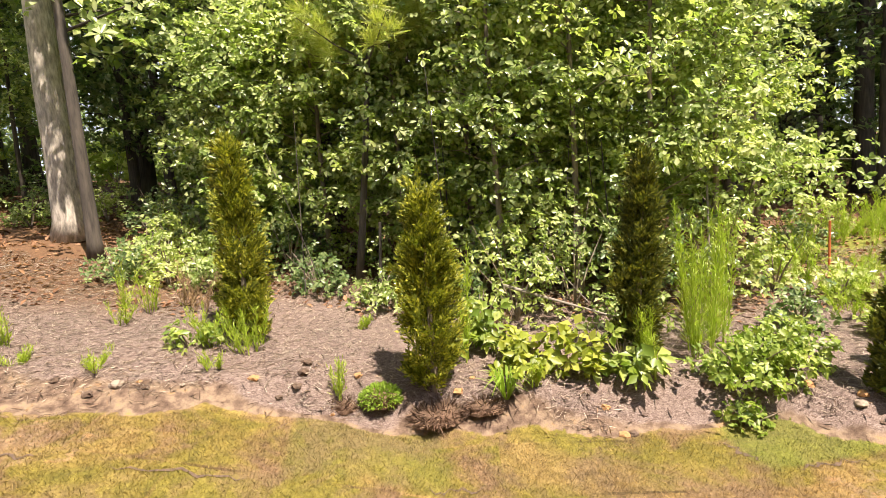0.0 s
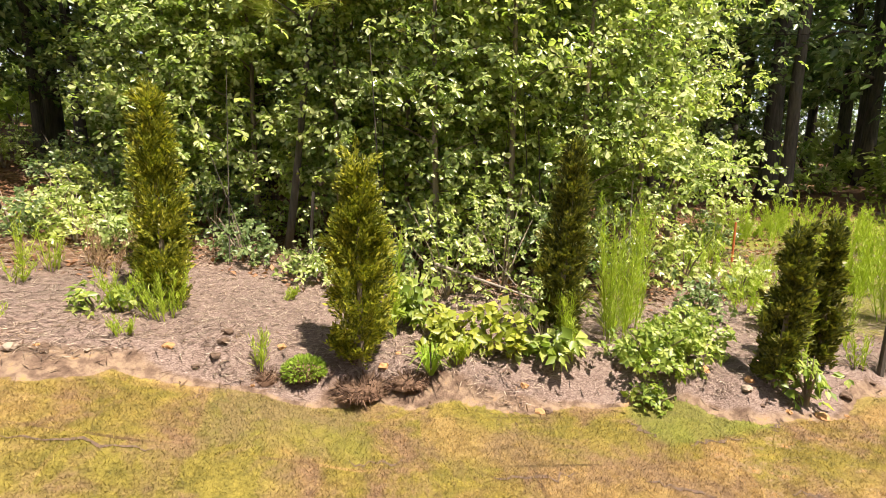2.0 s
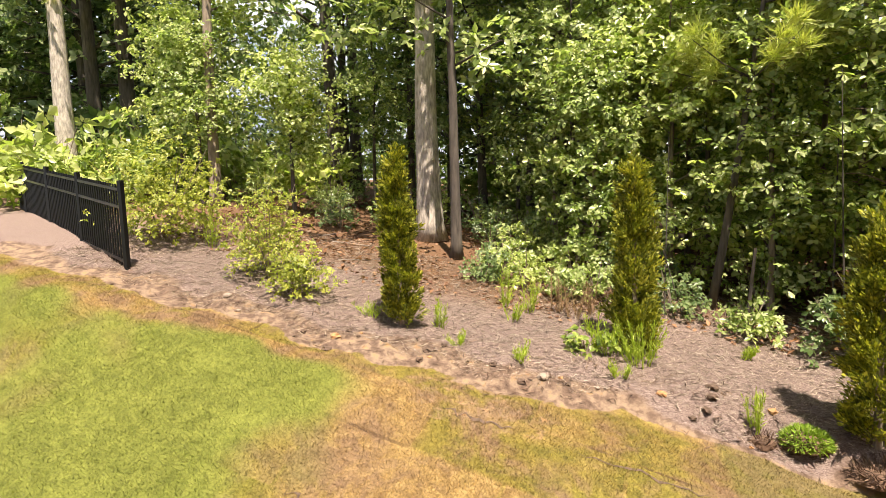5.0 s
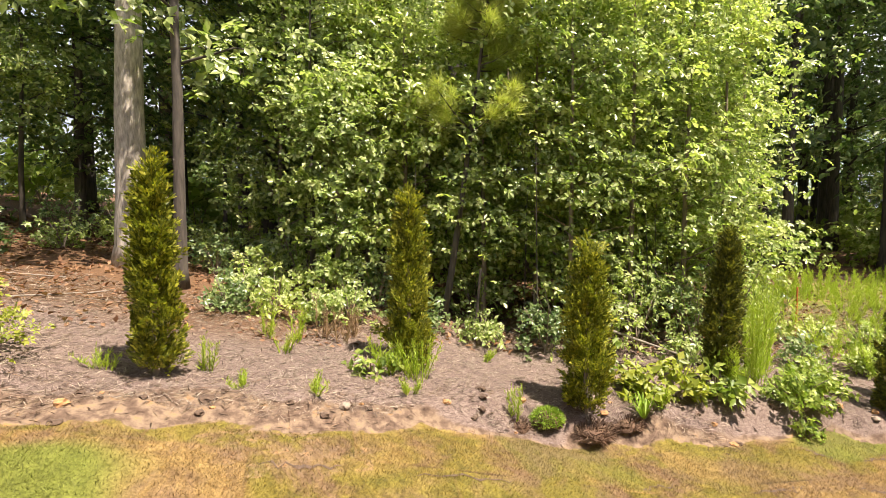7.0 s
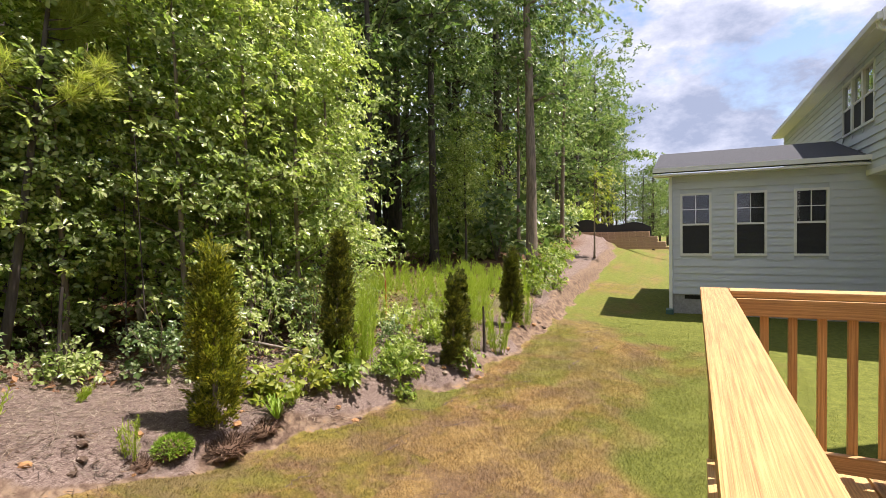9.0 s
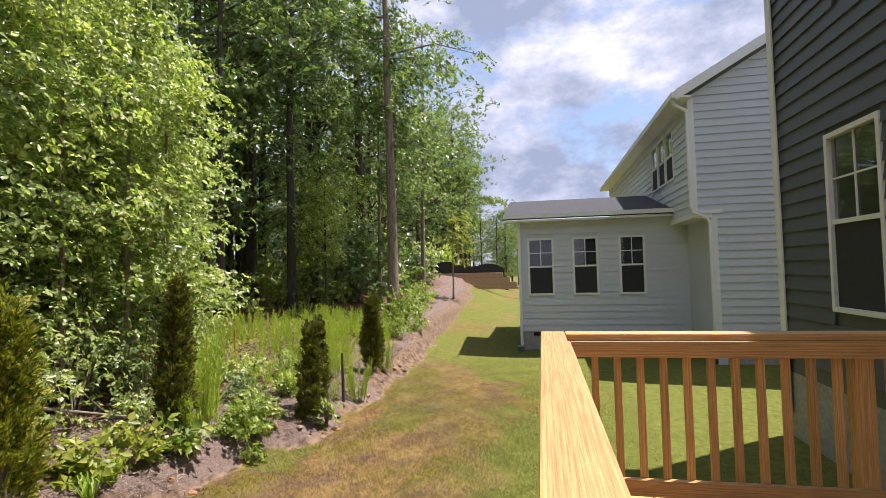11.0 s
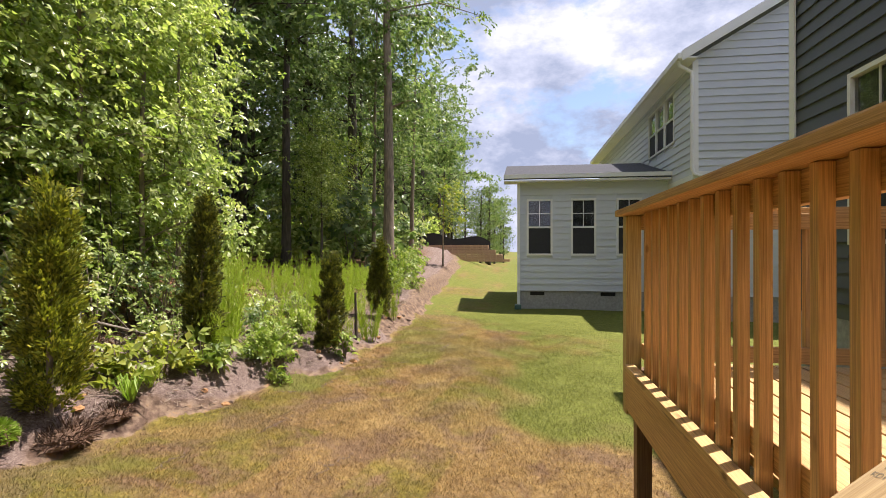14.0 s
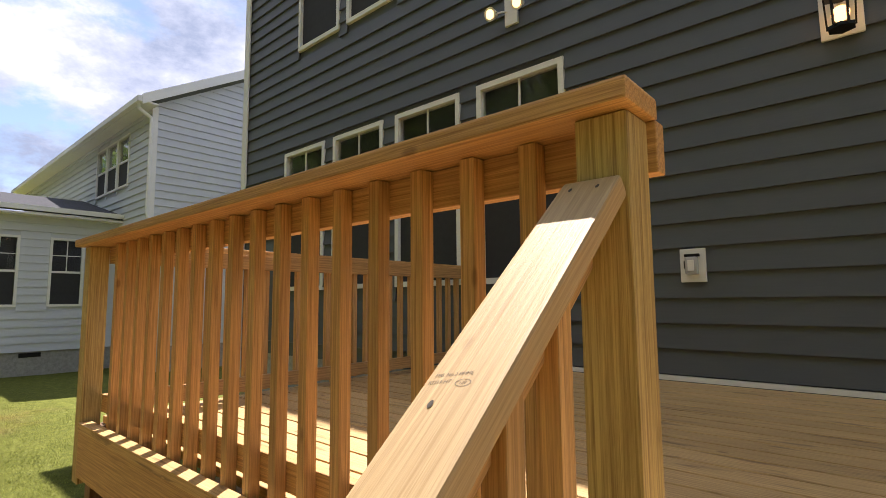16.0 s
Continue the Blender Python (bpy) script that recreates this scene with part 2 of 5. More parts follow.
def patch_colours(nt):
    """Sod rolls in straw and faded green, by place; the seams between them."""
    v = coords(nt, "Object")
    wob = nt.nodes.new("ShaderNodeTexNoise")
    wob.inputs["Scale"].default_value, wob.inputs["Detail"].default_value = 1.6, 3
    nt.links.new(v, wob.inputs["Vector"])
    vm = nt.nodes.new("ShaderNodeVectorMath")
    vm.operation = "MULTIPLY_ADD"
    vm.inputs[1].default_value = (0.05, 0.05, 0.0)
    nt.links.new(wob.outputs["Color"], vm.inputs[0])
    nt.links.new(v, vm.inputs[2])
    mp = nt.nodes.new("ShaderNodeMapping")
    mp.inputs["Rotation"].default_value = (0, 0, radians(9))
    nt.links.new(vm.outputs[0], mp.inputs["Vector"])
    br = nt.nodes.new("ShaderNodeTexBrick")
    br.inputs["Color1"].default_value, br.inputs["Color2"].default_value = (0, 0, 0, 1), (1, 1, 1, 1)
    br.inputs["Scale"].default_value = 1.0
    br.inputs["Brick Width"].default_value, br.inputs["Row Height"].default_value = 1.45, 0.62
    br.inputs["Mortar Size"].default_value, br.inputs["Mortar Smooth"].default_value = 0.016, 0.4
    br.inputs["Mortar"].default_value = (0.5, 0.5, 0.5, 1)
    nt.links.new(mp.outputs["Vector"], br.inputs["Vector"])
    a = noise_tex(nt, v, 0.9, 3, 0.6, 0.6)
    b = noise_tex(nt, v, 11.0, 7, 0.72)
    straw = ramp(nt, b, [(0.30, (0.15, 0.093, 0.04)), (0.50, (0.24, 0.158, 0.062)), (0.70, (0.33, 0.232, 0.095))])
    green = ramp(nt, b, [(0.30, (0.095, 0.08, 0.02)), (0.68, (0.235, 0.185, 0.04))])
    pick = mix(nt, 0.5, br.outputs["Color"], ramp(nt, a, [(0.35, (0, 0, 0)), (0.65, (1, 1, 1))]))
    sod = mix(nt, ramp(nt, pick, [(0.42, (0, 0, 0)), (0.66, (1, 1, 1))]), straw, green)
    brown = ramp(nt, noise_tex(nt, v, 1.7, 5, 0.7, 0.5), [(0.46, (0, 0, 0)), (0.60, (1, 1, 1))])
    sod = mix(nt, brown, sod, ramp(nt, b, [(0.3, (0.12, 0.075, 0.045)), (0.7, (0.24, 0.155, 0.085))]))
    broken = ramp(nt, noise_tex(nt, v, 1.1, 2), [(0.53, (0, 0, 0)), (0.62, (1, 1, 1))])
    seam = mix(nt, 1.0, br.outputs["Fac"], mix(nt, 0.75, (0, 0, 0), broken), "MULTIPLY")
    return sod, v, seam


def ground_build(nt, p):
    at = nt.nodes.new("ShaderNodeVertexColor")
    at.layer_name = "cover"
    sp = nt.nodes.new("ShaderNodeSeparateColor")
    nt.links.new(at.outputs["Color"], sp.inputs["Color"])
    sod, v, seam = patch_colours(nt)
    fine = noise_tex(nt, v, 55, 6, 0.7)
    mid = noise_tex(nt, v, 9, 6, 0.65)
    fresh = ramp(nt, mid, [(0.3, (0.085, 0.105, 0.018)), (0.7, (0.185, 0.205, 0.042))])
    sod = mix(nt, seam, sod, (0.06, 0.035, 0.02))
    lawn = mix(nt, sp.outputs["Green"], sod, fresh)
    lawn = mix(nt, 0.55, lawn, ramp(nt, fine, [(0.34, (0.30, 0.26, 0.20)), (0.60, (1.25, 1.22, 1.15))]), "MULTIPLY")
    vs = coords(nt, "Object", (1, 3.5, 1))
    strands = noise_tex(nt, vs, 34, 6, 0.75, 1.5)
    mulch = ramp(nt, strands, [(0.36, (0.055, 0.034, 0.026)), (0.50, (0.17, 0.12, 0.10)), (0.64, (0.33, 0.26, 0.225))])
    wood_floor = ramp(nt, strands, [(0.3, (0.06, 0.035, 0.02)), (0.7, (0.20, 0.11, 0.06))])
    mulch = mix(nt, sp.outputs["Blue"], mulch, wood_floor)
    soil = ramp(nt, mid, [(0.3, (0.065, 0.04, 0.028)), (0.46, (0.145, 0.096, 0.068)), (0.58, (0.24, 0.17, 0.115)), (0.70, (0.34, 0.185, 0.075))])
    edge = nt.nodes.new("ShaderNodeMath")
    edge.operation = "ADD"
    sc = nt.nodes.new("ShaderNodeMath")
    sc.operation = "MULTIPLY_ADD"
    sc.inputs[1].default_value, sc.inputs[2].default_value = 0.5, -0.25
    nt.links.new(mid, sc.inputs[0])
    nt.links.new(sp.outputs["Red"], edge.inputs[0])
    nt.links.new(sc.outputs[0], edge.inputs[1])
    z1 = ramp(nt, edge.outputs[0], [(0.28, (0, 0, 0)), (0.36, (1, 1, 1))])
    z2 = ramp(nt, edge.outputs[0], [(0.56, (0, 0, 0)), (0.70, (1, 1, 1))])
    col = mix(nt, z2, mix(nt, z1, lawn, soil), mulch)
    nt.links.new(col, p.inputs["Base Color"])
    p.inputs["Roughness"].default_value = 0.95
    p.inputs["Specular IOR Level"].default_value = 0.15
    bump(nt, p, mix(nt, 0.5, fine, strands), 0.7, 0.02)


M["ground"] = material("ground", ground_build)


def blade_build(nt, p):
    at = nt.nodes.new("ShaderNodeVertexColor")
    at.layer_name = "cover"
    sp = nt.nodes.new("ShaderNodeSeparateColor")
    nt.links.new(at.outputs["Color"], sp.inputs["Color"])
    sod, v, seam = patch_colours(nt)
    g = nt.nodes.new("ShaderNodeNewGeometry")
    col = mix(nt, sp.outputs["Green"], sod, (0.135, 0.16, 0.033))
    col = mix(nt, 0.8, col, ramp(nt, g.outputs["Random Per Island"], [(0, (0.55, 0.5, 0.42)), (0.5, (1.2, 1.15, 1.0)), (1, (2.5, 2.4, 2.1))]), "MULTIPLY")
    nt.links.new(col, p.inputs["Base Color"])
    p.inputs["Roughness"].default_value = 0.7
    t = nt.nodes.new("ShaderNodeBsdfTranslucent")
    nt.links.new(col, t.inputs["Color"])
    ms = nt.nodes.new("ShaderNodeMixShader")
    ms.inputs[0].default_value = 0.5
    nt.links.new(p.outputs[0], ms.inputs[1])
    nt.links.new(t.outputs[0], ms.inputs[2])
    nt.links.new(ms.outputs[0], nt.nodes["Material Output"].inputs["Surface"])


M["blade"] = material("grass_blade", blade_build)


# ---- building helpers ----
def thing(name, at=(0, 0, 0), label="", category="", group="", kind="", turn=0):
    ob = new(name)
    ob.empty_display_size = 0.1
    ob.matrix_basis = pose(*at, 0, 0, turn)
    return tagged(ob, label, category, group, kind)


def mesh_ob(name, verts, faces, mat, parent=None, label="", smooth=False):
    me = bpy.data.meshes.new(name)
    me.from_pydata([tuple(v) for v in verts], [], [tuple(f) for f in faces])
    me.materials.append(mat)
    if smooth:
        me.polygons.foreach_set("use_smooth", [True] * len(me.polygons))
    me.update()
    ob = new(name, me)
    ob.parent = parent
    if label:
        ob["label"] = label
    return ob


def part(name, bm, mat, parent, label=""):
    me = bpy.data.meshes.new(name)
    bm.to_mesh(me)
    bm.free()
    me.materials.append(mat)
    ob = new(name, me)
    ob.parent = parent
    if label:
        ob["label"] = label
    return ob


def box_bm(lo, hi, bevel=0.0):
    bm = bmesh.new()
    lo, hi = Vector(lo), Vector(hi)
    bmesh.ops.create_cube(bm, size=1, matrix=Matrix.Translation((lo + hi) / 2) @ Matrix.Diagonal((*(hi - lo), 1)))
    if bevel:
        bmesh.ops.bevel(bm, geom=list(bm.edges), offset=bevel, segments=2, affect="EDGES", profile=0.6)
    return bm


def box(name, lo, hi, mat, parent=None, label="", bevel=0.0):
    """A box with its own centre as origin, so that grain follows the piece."""
    c = (Vector(lo) + Vector(hi)) / 2
    h = (Vector(hi) - Vector(lo)) / 2
    ob = part(name, box_bm(-h, h, bevel), mat, parent, label)
    ob.matrix_basis = Matrix.Translation(c)
    return ob


def stick(name, a, b, w, d, mat, parent=None, label="", bevel=0.003, up=(0, 0, 1)):
    """A sawn board from a to b: local x runs along it, w across, d deep."""
    a, b = Vector(a), Vector(b)
    x = (b - a).normalized()
    y = Vector(up).cross(x)
    y = y.normalized() if y.length > 1e-4 else Vector((0, 1, 0))
    z = x.cross(y)
    n = (b - a).length / 2
    ob = part(name, box_bm((-n, -w / 2, -d / 2), (n, w / 2, d / 2), bevel), mat, parent, label)
    m = Matrix((x, y, z)).transposed().to_4x4()
    m.translation = (a + b) / 2
    ob.matrix_basis = m
    return ob


def again(ob, m):
    o = ob.copy()
    scene.collection.objects.link(o)
    o.matrix_basis = m
    return o


def tube(points, radii, sides=8):
    """Verts and faces of a tapering tube through the points."""
    V, F = [], []
    pts = [Vector(p) for p in points]
    for i, p in enumerate(pts):
        d = (pts[min(i + 1, len(pts) - 1)] - pts[max(i - 1, 0)]).normalized()
        s = d.cross(Vector((0.3, 1, 0.1))).normalized()
        u = d.cross(s)
        for k in range(sides):
            a = 2 * math.pi * k / sides
            V.append(p + (s * math.cos(a) + u * math.sin(a)) * radii[i])
    for i in range(len(pts) - 1):
        for k in range(sides):
            a, b = i * sides + k, i * sides + (k + 1) % sides
            F.append((a, b, b + sides, a + sides))
    F.append(tuple(range(sides))[::-1])
    F.append(tuple(range(len(V) - sides, len(V))))
    return V, F


def join_tubes(tubes):
    V, F = [], []
    for v, f in tubes:
        n = len(V)
        V += v
        F += [tuple(i + n for i in q) for q in f]
    return V, F


def cards(name, c, axis, side, length, width, mat, parent=None, label="", fold=0.25, cover=None):
    """Many small leaves: each a folded lozenge about its midrib, from base c along axis."""
    n = len(c)
    axis /= np.linalg.norm(axis, axis=1, keepdims=True) + 1e-9
    side = np.cross(axis, side)
    side /= np.linalg.norm(side, axis=1, keepdims=True) + 1e-9
    nor = np.cross(side, axis)
    L, W = length[:, None], width[:, None]
    mid = c + axis * L * 0.45
    v = np.stack([c, mid - side * W / 2 + nor * W * fold, c + axis * L, mid + side * W / 2 + nor * W * fold], 1).reshape(-1, 3)
    idx = np.arange(n)[:, None] * 4
    tri = np.concatenate([idx + np.array([[0, 2, 1]]), idx + np.array([[0, 3, 2]])], 1).reshape(-1)
    me = bpy.data.meshes.new(name)
    me.vertices.add(n * 4)
    me.vertices.foreach_set("co", v.astype(np.float32).ravel())
    me.loops.add(n * 6)
    me.loops.foreach_set("vertex_index", tri.astype(np.int32))
    me.polygons.add(n * 2)
    me.polygons.foreach_set("loop_start", (np.arange(n * 2) * 3).astype(np.int32))
    if cover is not None:
        ca = me.color_attributes.new("cover", "FLOAT_COLOR", "POINT")
        ca.data.foreach_set("color", np.repeat(cover, 4, 0).astype(np.float32).ravel())
    me.materials.append(mat)
    me.update(calc_edges=True)
    ob = new(name, me)
    ob.parent = parent
    if label:
        ob["label"] = label
    return ob


# ---- ground ----
EDGE_X = [-60, -20, -9.9, -7.5, -5.3, -3.83, -2.25, -0.65, -0.2, 0.5, 1.7, 2.6, 3.3, 5.4, 9.1, 13, 26, 40, 80]
EDGE_Y = [16, 7.0, 4.6, 4.2, 4.12, 3.86, 3.95, 4.05, 3.95, 3.75, 3.6, 3.45, 3.0, 2.95, 2.95, 3.3, 4.0, 6.0, 12]
RISE_X = [-20, -9.9, -7.5, -5.3, -3.83, -2.25, -0.65, 0, 1, 2, 12, 40, 80]
RISE_Z = [2.9, 1.95, 1.58, 1.2, 0.92, 0.66, 0.32, 0.14, 0.1, 0.06, 0.1, 0.5, 0.8]


def sstep(a, b, v):
    t = np.clip((v - a) / (b - a), 0, 1)
    return t * t * (3 - 2 * t)


def bed_edge(x):
    return np.interp(x, EDGE_X, EDGE_Y) + 0.06 * np.sin(x * 3.1) + 0.04 * np.sin(x * 7.3 + 1)


def wiggle(x, y, s):
    return np.sin(x * s + 1.3 * np.sin(y * s * 0.7)) * np.cos(y * s * 1.1 + 0.8 * np.sin(x * s * 0.6))


def height(x, y):
    x, y = np.asarray(x, float), np.asarray(y, float)
    d = y - np.interp(x, EDGE_X, EDGE_Y)
    z = np.interp(x, RISE_X, RISE_Z) * sstep(-3.0, 0, d)
    bank = np.interp(x, [-6, -2.6, -1, 0, 2.2, 4, 9, 14], [0.06, 0.1, 0.25, 0.32, 0.3, 0.16, 0.3, 0.5])
    z += bank * sstep(-0.05, 0.4, d)
    z += 0.15 * np.clip(d - 0.2, 0, 4) + 0.04 * np.clip(d - 4.2, 0, 60)
    z += 1.1 * sstep(18, 40, x) * sstep(-6, 2, d)
    rough = sstep(-0.1, 0.1, d) * (1 - 0.75 * sstep(0.5, 1.1, d))
    z += rough * (0.030 * wiggle(x + 3, y, 6.3) + 0.022 * wiggle(x, y + 2, 11.7) + 0.012 * wiggle(x, y, 21.0))
    z += 0.02 * wiggle(x, y, 1.3) + 0.012 * wiggle(x, y, 4.1) * sstep(-0.4, 0.6, d)
    return z


def ground_z(x, y):
    return float(height(x, y))


def spread(lo, a, b, hi, step, grow=1.22):
    v = list(np.arange(a, b + 1e-6, step))
    s = step
    while v[-1] < hi:
        s *= grow
        v.append(v[-1] + s)
    s = step
    while v[0] > lo:
        s *= grow
        v.insert(0, v[0] - s)
    return np.array(v)


# sod pieces that stayed greener or browner than the rest: x0, x1, y0, y1, green
SOD = [(3.3, 5.0, 2.5, 2.95, 0.0), (2.25, 3.3, 2.93, 3.5, 0.7), (-1.0, 0.1, 3.2, 4.1, 0.3), (3.9, 5.4, 1.8, 2.6, 0.5), (0.4, 1.6, 2.9, 3.7, 0.12), (2.4, 3.8, 1.9, 2.85, 0.0), (-2.4, -0.4, 2.7, 3.3, 0.1), (5.6, 6.8, 2.0, 2.9, 0.45), (-3.4, -2.2, 3.3, 3.9, 0.0)]


def cover_at(x, y):
    d = y - bed_edge(x)
    red = sstep(-0.06, 0.06, d) * 0.5 + 0.5 * sstep(0.05, 0.32, d + 0.14 * wiggle(x, y, 2.3) - 0.25 * sstep(-1, -3, x))
    red = np.where(x > 6, np.minimum(red, 0.5 + 0.5 * sstep(0.3, 0.8, d)), red)
    green = 0.95 * sstep(0.30, 0.75, 0.12 * wiggle(x, y, 5.3) + 0.5 * wiggle(x, y, 0.8) * 0.6 + 0.5 + 0.9 * sstep(1.9, 0.0, y + 0.35 * wiggle(x, y, 2.6)) * sstep(0.2, 2.6, x + 0.35 * wiggle(y, x, 3.1)) + 0.7 * sstep(7, 10, x) - 0.55 + 0.95 * sstep(-2.9, -4.9, x + 0.3 * wiggle(x, y, 2.2)) * sstep(0.25, -0.2, d + 0.3))
    green = np.maximum(green, 0.38 * sstep(0.5, 3.5, x) * (0.6 + 0.4 * wiggle(x, y, 1.9)))
    green = green * (1 - 0.6 * sstep(-4.2, -3.0, x) * sstep(4.2, 2.6, x) * sstep(1.3, 2.3, y))
    f = sstep(4.2, 5.4, x) * sstep(0.6, 1.2, d + 0.2 * wiggle(x, y, 1.7)) * sstep(5.6, 4.0, d) * sstep(13, 11, x)
    red = red * (1 - 0.9 * f)
    green = np.maximum(green, f * 0.75)
    for x0, x1, y0, y1, g in SOD:
        e = 0.03 * wiggle(x, y, 9.0)
        m = sstep(x0 - 0.03, x0 + 0.03, x + e) * sstep(x1 + 0.03, x1 - 0.03, x + e) * sstep(y0 - 0.03, y0 + 0.03, y + e) * sstep(y1 + 0.03, y1 - 0.03, y + e)
        green = np.where(m > 0.01, green * (1 - m) + g * m, green)
        if g == 0.0:
            red = np.maximum(red, 0.27 * m)
    blue = sstep(1.6, 2.6, d + 0.3 * wiggle(x, y, 1.1))
    return np.stack([red, green, blue, np.ones_like(red)], -1)


def build_ground():
    xs = spread(-400, -8, 9, 500, 0.06)
    ys = spread(-300, 0.5, 6.5, 500, 0.06)
    X, Y = np.meshgrid(xs, ys)
    Z = height(X, Y)
    co = np.stack([X, Y, Z], -1).reshape(-1, 3)
    nx, ny = len(xs), len(ys)
    i = np.arange(nx - 1)[None] + np.arange(ny - 1)[:, None] * nx
    f = np.stack([i, i + 1, i + nx + 1, i + nx], -1).reshape(-1, 4)
    me = bpy.data.meshes.new("ground")
    me.vertices.add(len(co))
    me.vertices.foreach_set("co", co.astype(np.float32).ravel())
    me.loops.add(f.size)
    me.loops.foreach_set("vertex_index", f.astype(np.int32).ravel())
    me.polygons.add(len(f))
    me.polygons.foreach_set("loop_start", (np.arange(len(f)) * 4).astype(np.int32))
    me.polygons.foreach_set("use_smooth", np.ones(len(f), bool))
    ca = me.color_attributes.new("cover", "FLOAT_COLOR", "POINT")
    ca.data.foreach_set("color", cover_at(X, Y).astype(np.float32).ravel())
    me.materials.append(M["ground"])
    me.update(calc_edges=True)
    tagged(new("ground", me), "straw-coloured sod lawn running up to a mulched bank under trees", "ground", kind="structure")


build_ground()

# ---- the house with the deck ----
WALL_Y = -3.22
HOUSE_X1 = 4.47
LAP = 0.183


def lap_wall(name, length, z0, z1, mat, parent, at, turn=0, thick=0.2, holes=()):
    """A wall of lapped boards along local x from 0, its face towards local -y; holes: (x0, x1, z0, z1)."""
    n = int(math.ceil((z1 - z0) / LAP))
    wall = thing(name, at, kind="structure", turn=turn)
    wall["label"] = "wall of lapped boards"
    wall["category"] = "wall"
    xs = sorted({0.0, length, *[h[0] for h in holes], *[h[1] for h in holes]})
    zs = sorted({z0, z1, *[h[2] for h in holes], *[h[3] for h in holes]})
    V, F = [], []
    for xa, xb in zip(xs, xs[1:]):
        for za, zb in zip(zs, zs[1:]):
            if any(h[0] <= xa and xb <= h[1] and h[2] <= za and zb <= h[3] for h in holes):
                continue
            k = len(V)
            V += [(x, y, z) for z in (za, zb) for y in (0.018, thick) for x in (xa, xb)]
            F += [tuple(k + q for q in f) for f in ((0, 1, 5, 4), (2, 6, 7, 3), (0, 4, 6, 2), (1, 3, 7, 5), (0, 2, 3, 1), (4, 5, 7, 6))]
    mesh_ob("sheathing", V, F, mat, wall)
    shared = {}
    for i in range(n):
        a, b = z0 + i * LAP, min(z0 + (i + 1) * LAP, z1)
        spans = [(0.0, length)]
        for h in holes:
            if h[2] < b - 0.02 and h[3] > a + 0.02:
                spans = [s for lo, hi in spans for s in ((lo, min(hi, h[0])), (max(lo, h[1]), hi)) if s[1] - s[0] > 0.01]
        for lo, hi in spans:
            key = (round(hi - lo, 3), round(b - a, 3))
            if key not in shared:
                w, hgt = hi - lo, b - a
                v = [(0, -0.022, 0), (w, -0.022, 0), (w, 0.002, 0), (0, 0.002, 0), (0, 0.003, hgt), (w, 0.003, hgt), (w, 0.017, hgt), (0, 0.017, hgt)]
                f = [(0, 1, 5, 4), (0, 3, 2, 1), (4, 5, 6, 7), (0, 4, 7, 3), (1, 2, 6, 5), (2, 3, 7, 6)]
                ob = mesh_ob("board", v, f, mat, wall)
                shared[key] = ob
                ob.matrix_basis = Matrix.Translation((lo, 0, a))
            else:
                again(shared[key], Matrix.Translation((lo, 0, a)))
    return wall


def sash_window(name, w, h, at, turn, label, grid_upper=True, single=False, rail=0.5):
    """A double-hung window, its outside towards local -y, the origin at its lower left corner."""
    win = thing(name, at, label, "window", kind="structure", turn=turn)
    t = 0.055
    bm = bmesh.new()
    for lo, hi in (((0, 0), (t, h)), ((w - t, 0), (w, h)), ((t, 0), (w - t, t)), ((t, h - t), (w - t, h))):
        b2 = box_bm((lo[0], -0.03, lo[1]), (hi[0], 0.06, hi[1]))
        tmp = bpy.data.meshes.new("tmp")
        b2.to_mesh(tmp)
        bm.from_mesh(tmp)
        b2.free()
        bpy.data.meshes.remove(tmp)
    part("window_frame", bm, M["trim"], win)
    zm = h * rail
    if not single:
        part("meeting_rail", box_bm((t, -0.012, zm - 0.025), (w - t, 0.05, zm + 0.025)), M["trim"], win)
    panes = [(t, zm + 0.025, w - t, h - t), (t, t, w - t, zm - 0.025)] if not single else [(t, t, w - t, h - t)]
    for x0, z0, x1, z1 in panes:
        p = part("pane", box_bm((x0, 0.024, z0), (x1, 0.030, z1)), M["glass"], win)
        p.visible_shadow = False
    if grid_upper:
        x0, z0, x1, z1 = panes[0]
        part("muntin", box_bm((w / 2 - 0.01, 0.008, z0), (w / 2 + 0.01, 0.022, z1)), M["trim"], win)
        part("muntin", box_bm((x0, 0.010, (z0 + z1) / 2 - 0.01), (x1, 0.020, (z0 + z1) / 2 + 0.01)), M["trim"], win)
    if not single:
        part("insect_screen", box_bm((t, 0.012, t), (w - t, 0.015, zm - 0.026)), M["blind"], win)
    # flat near-black sheet added in place of the unlit interior
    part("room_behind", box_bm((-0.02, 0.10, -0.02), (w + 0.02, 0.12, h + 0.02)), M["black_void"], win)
    return win


WIN_X = [2.28, 1.13, -0.04, -1.22]
UP_X = [2.0, 0.89]
OFF = 9.0


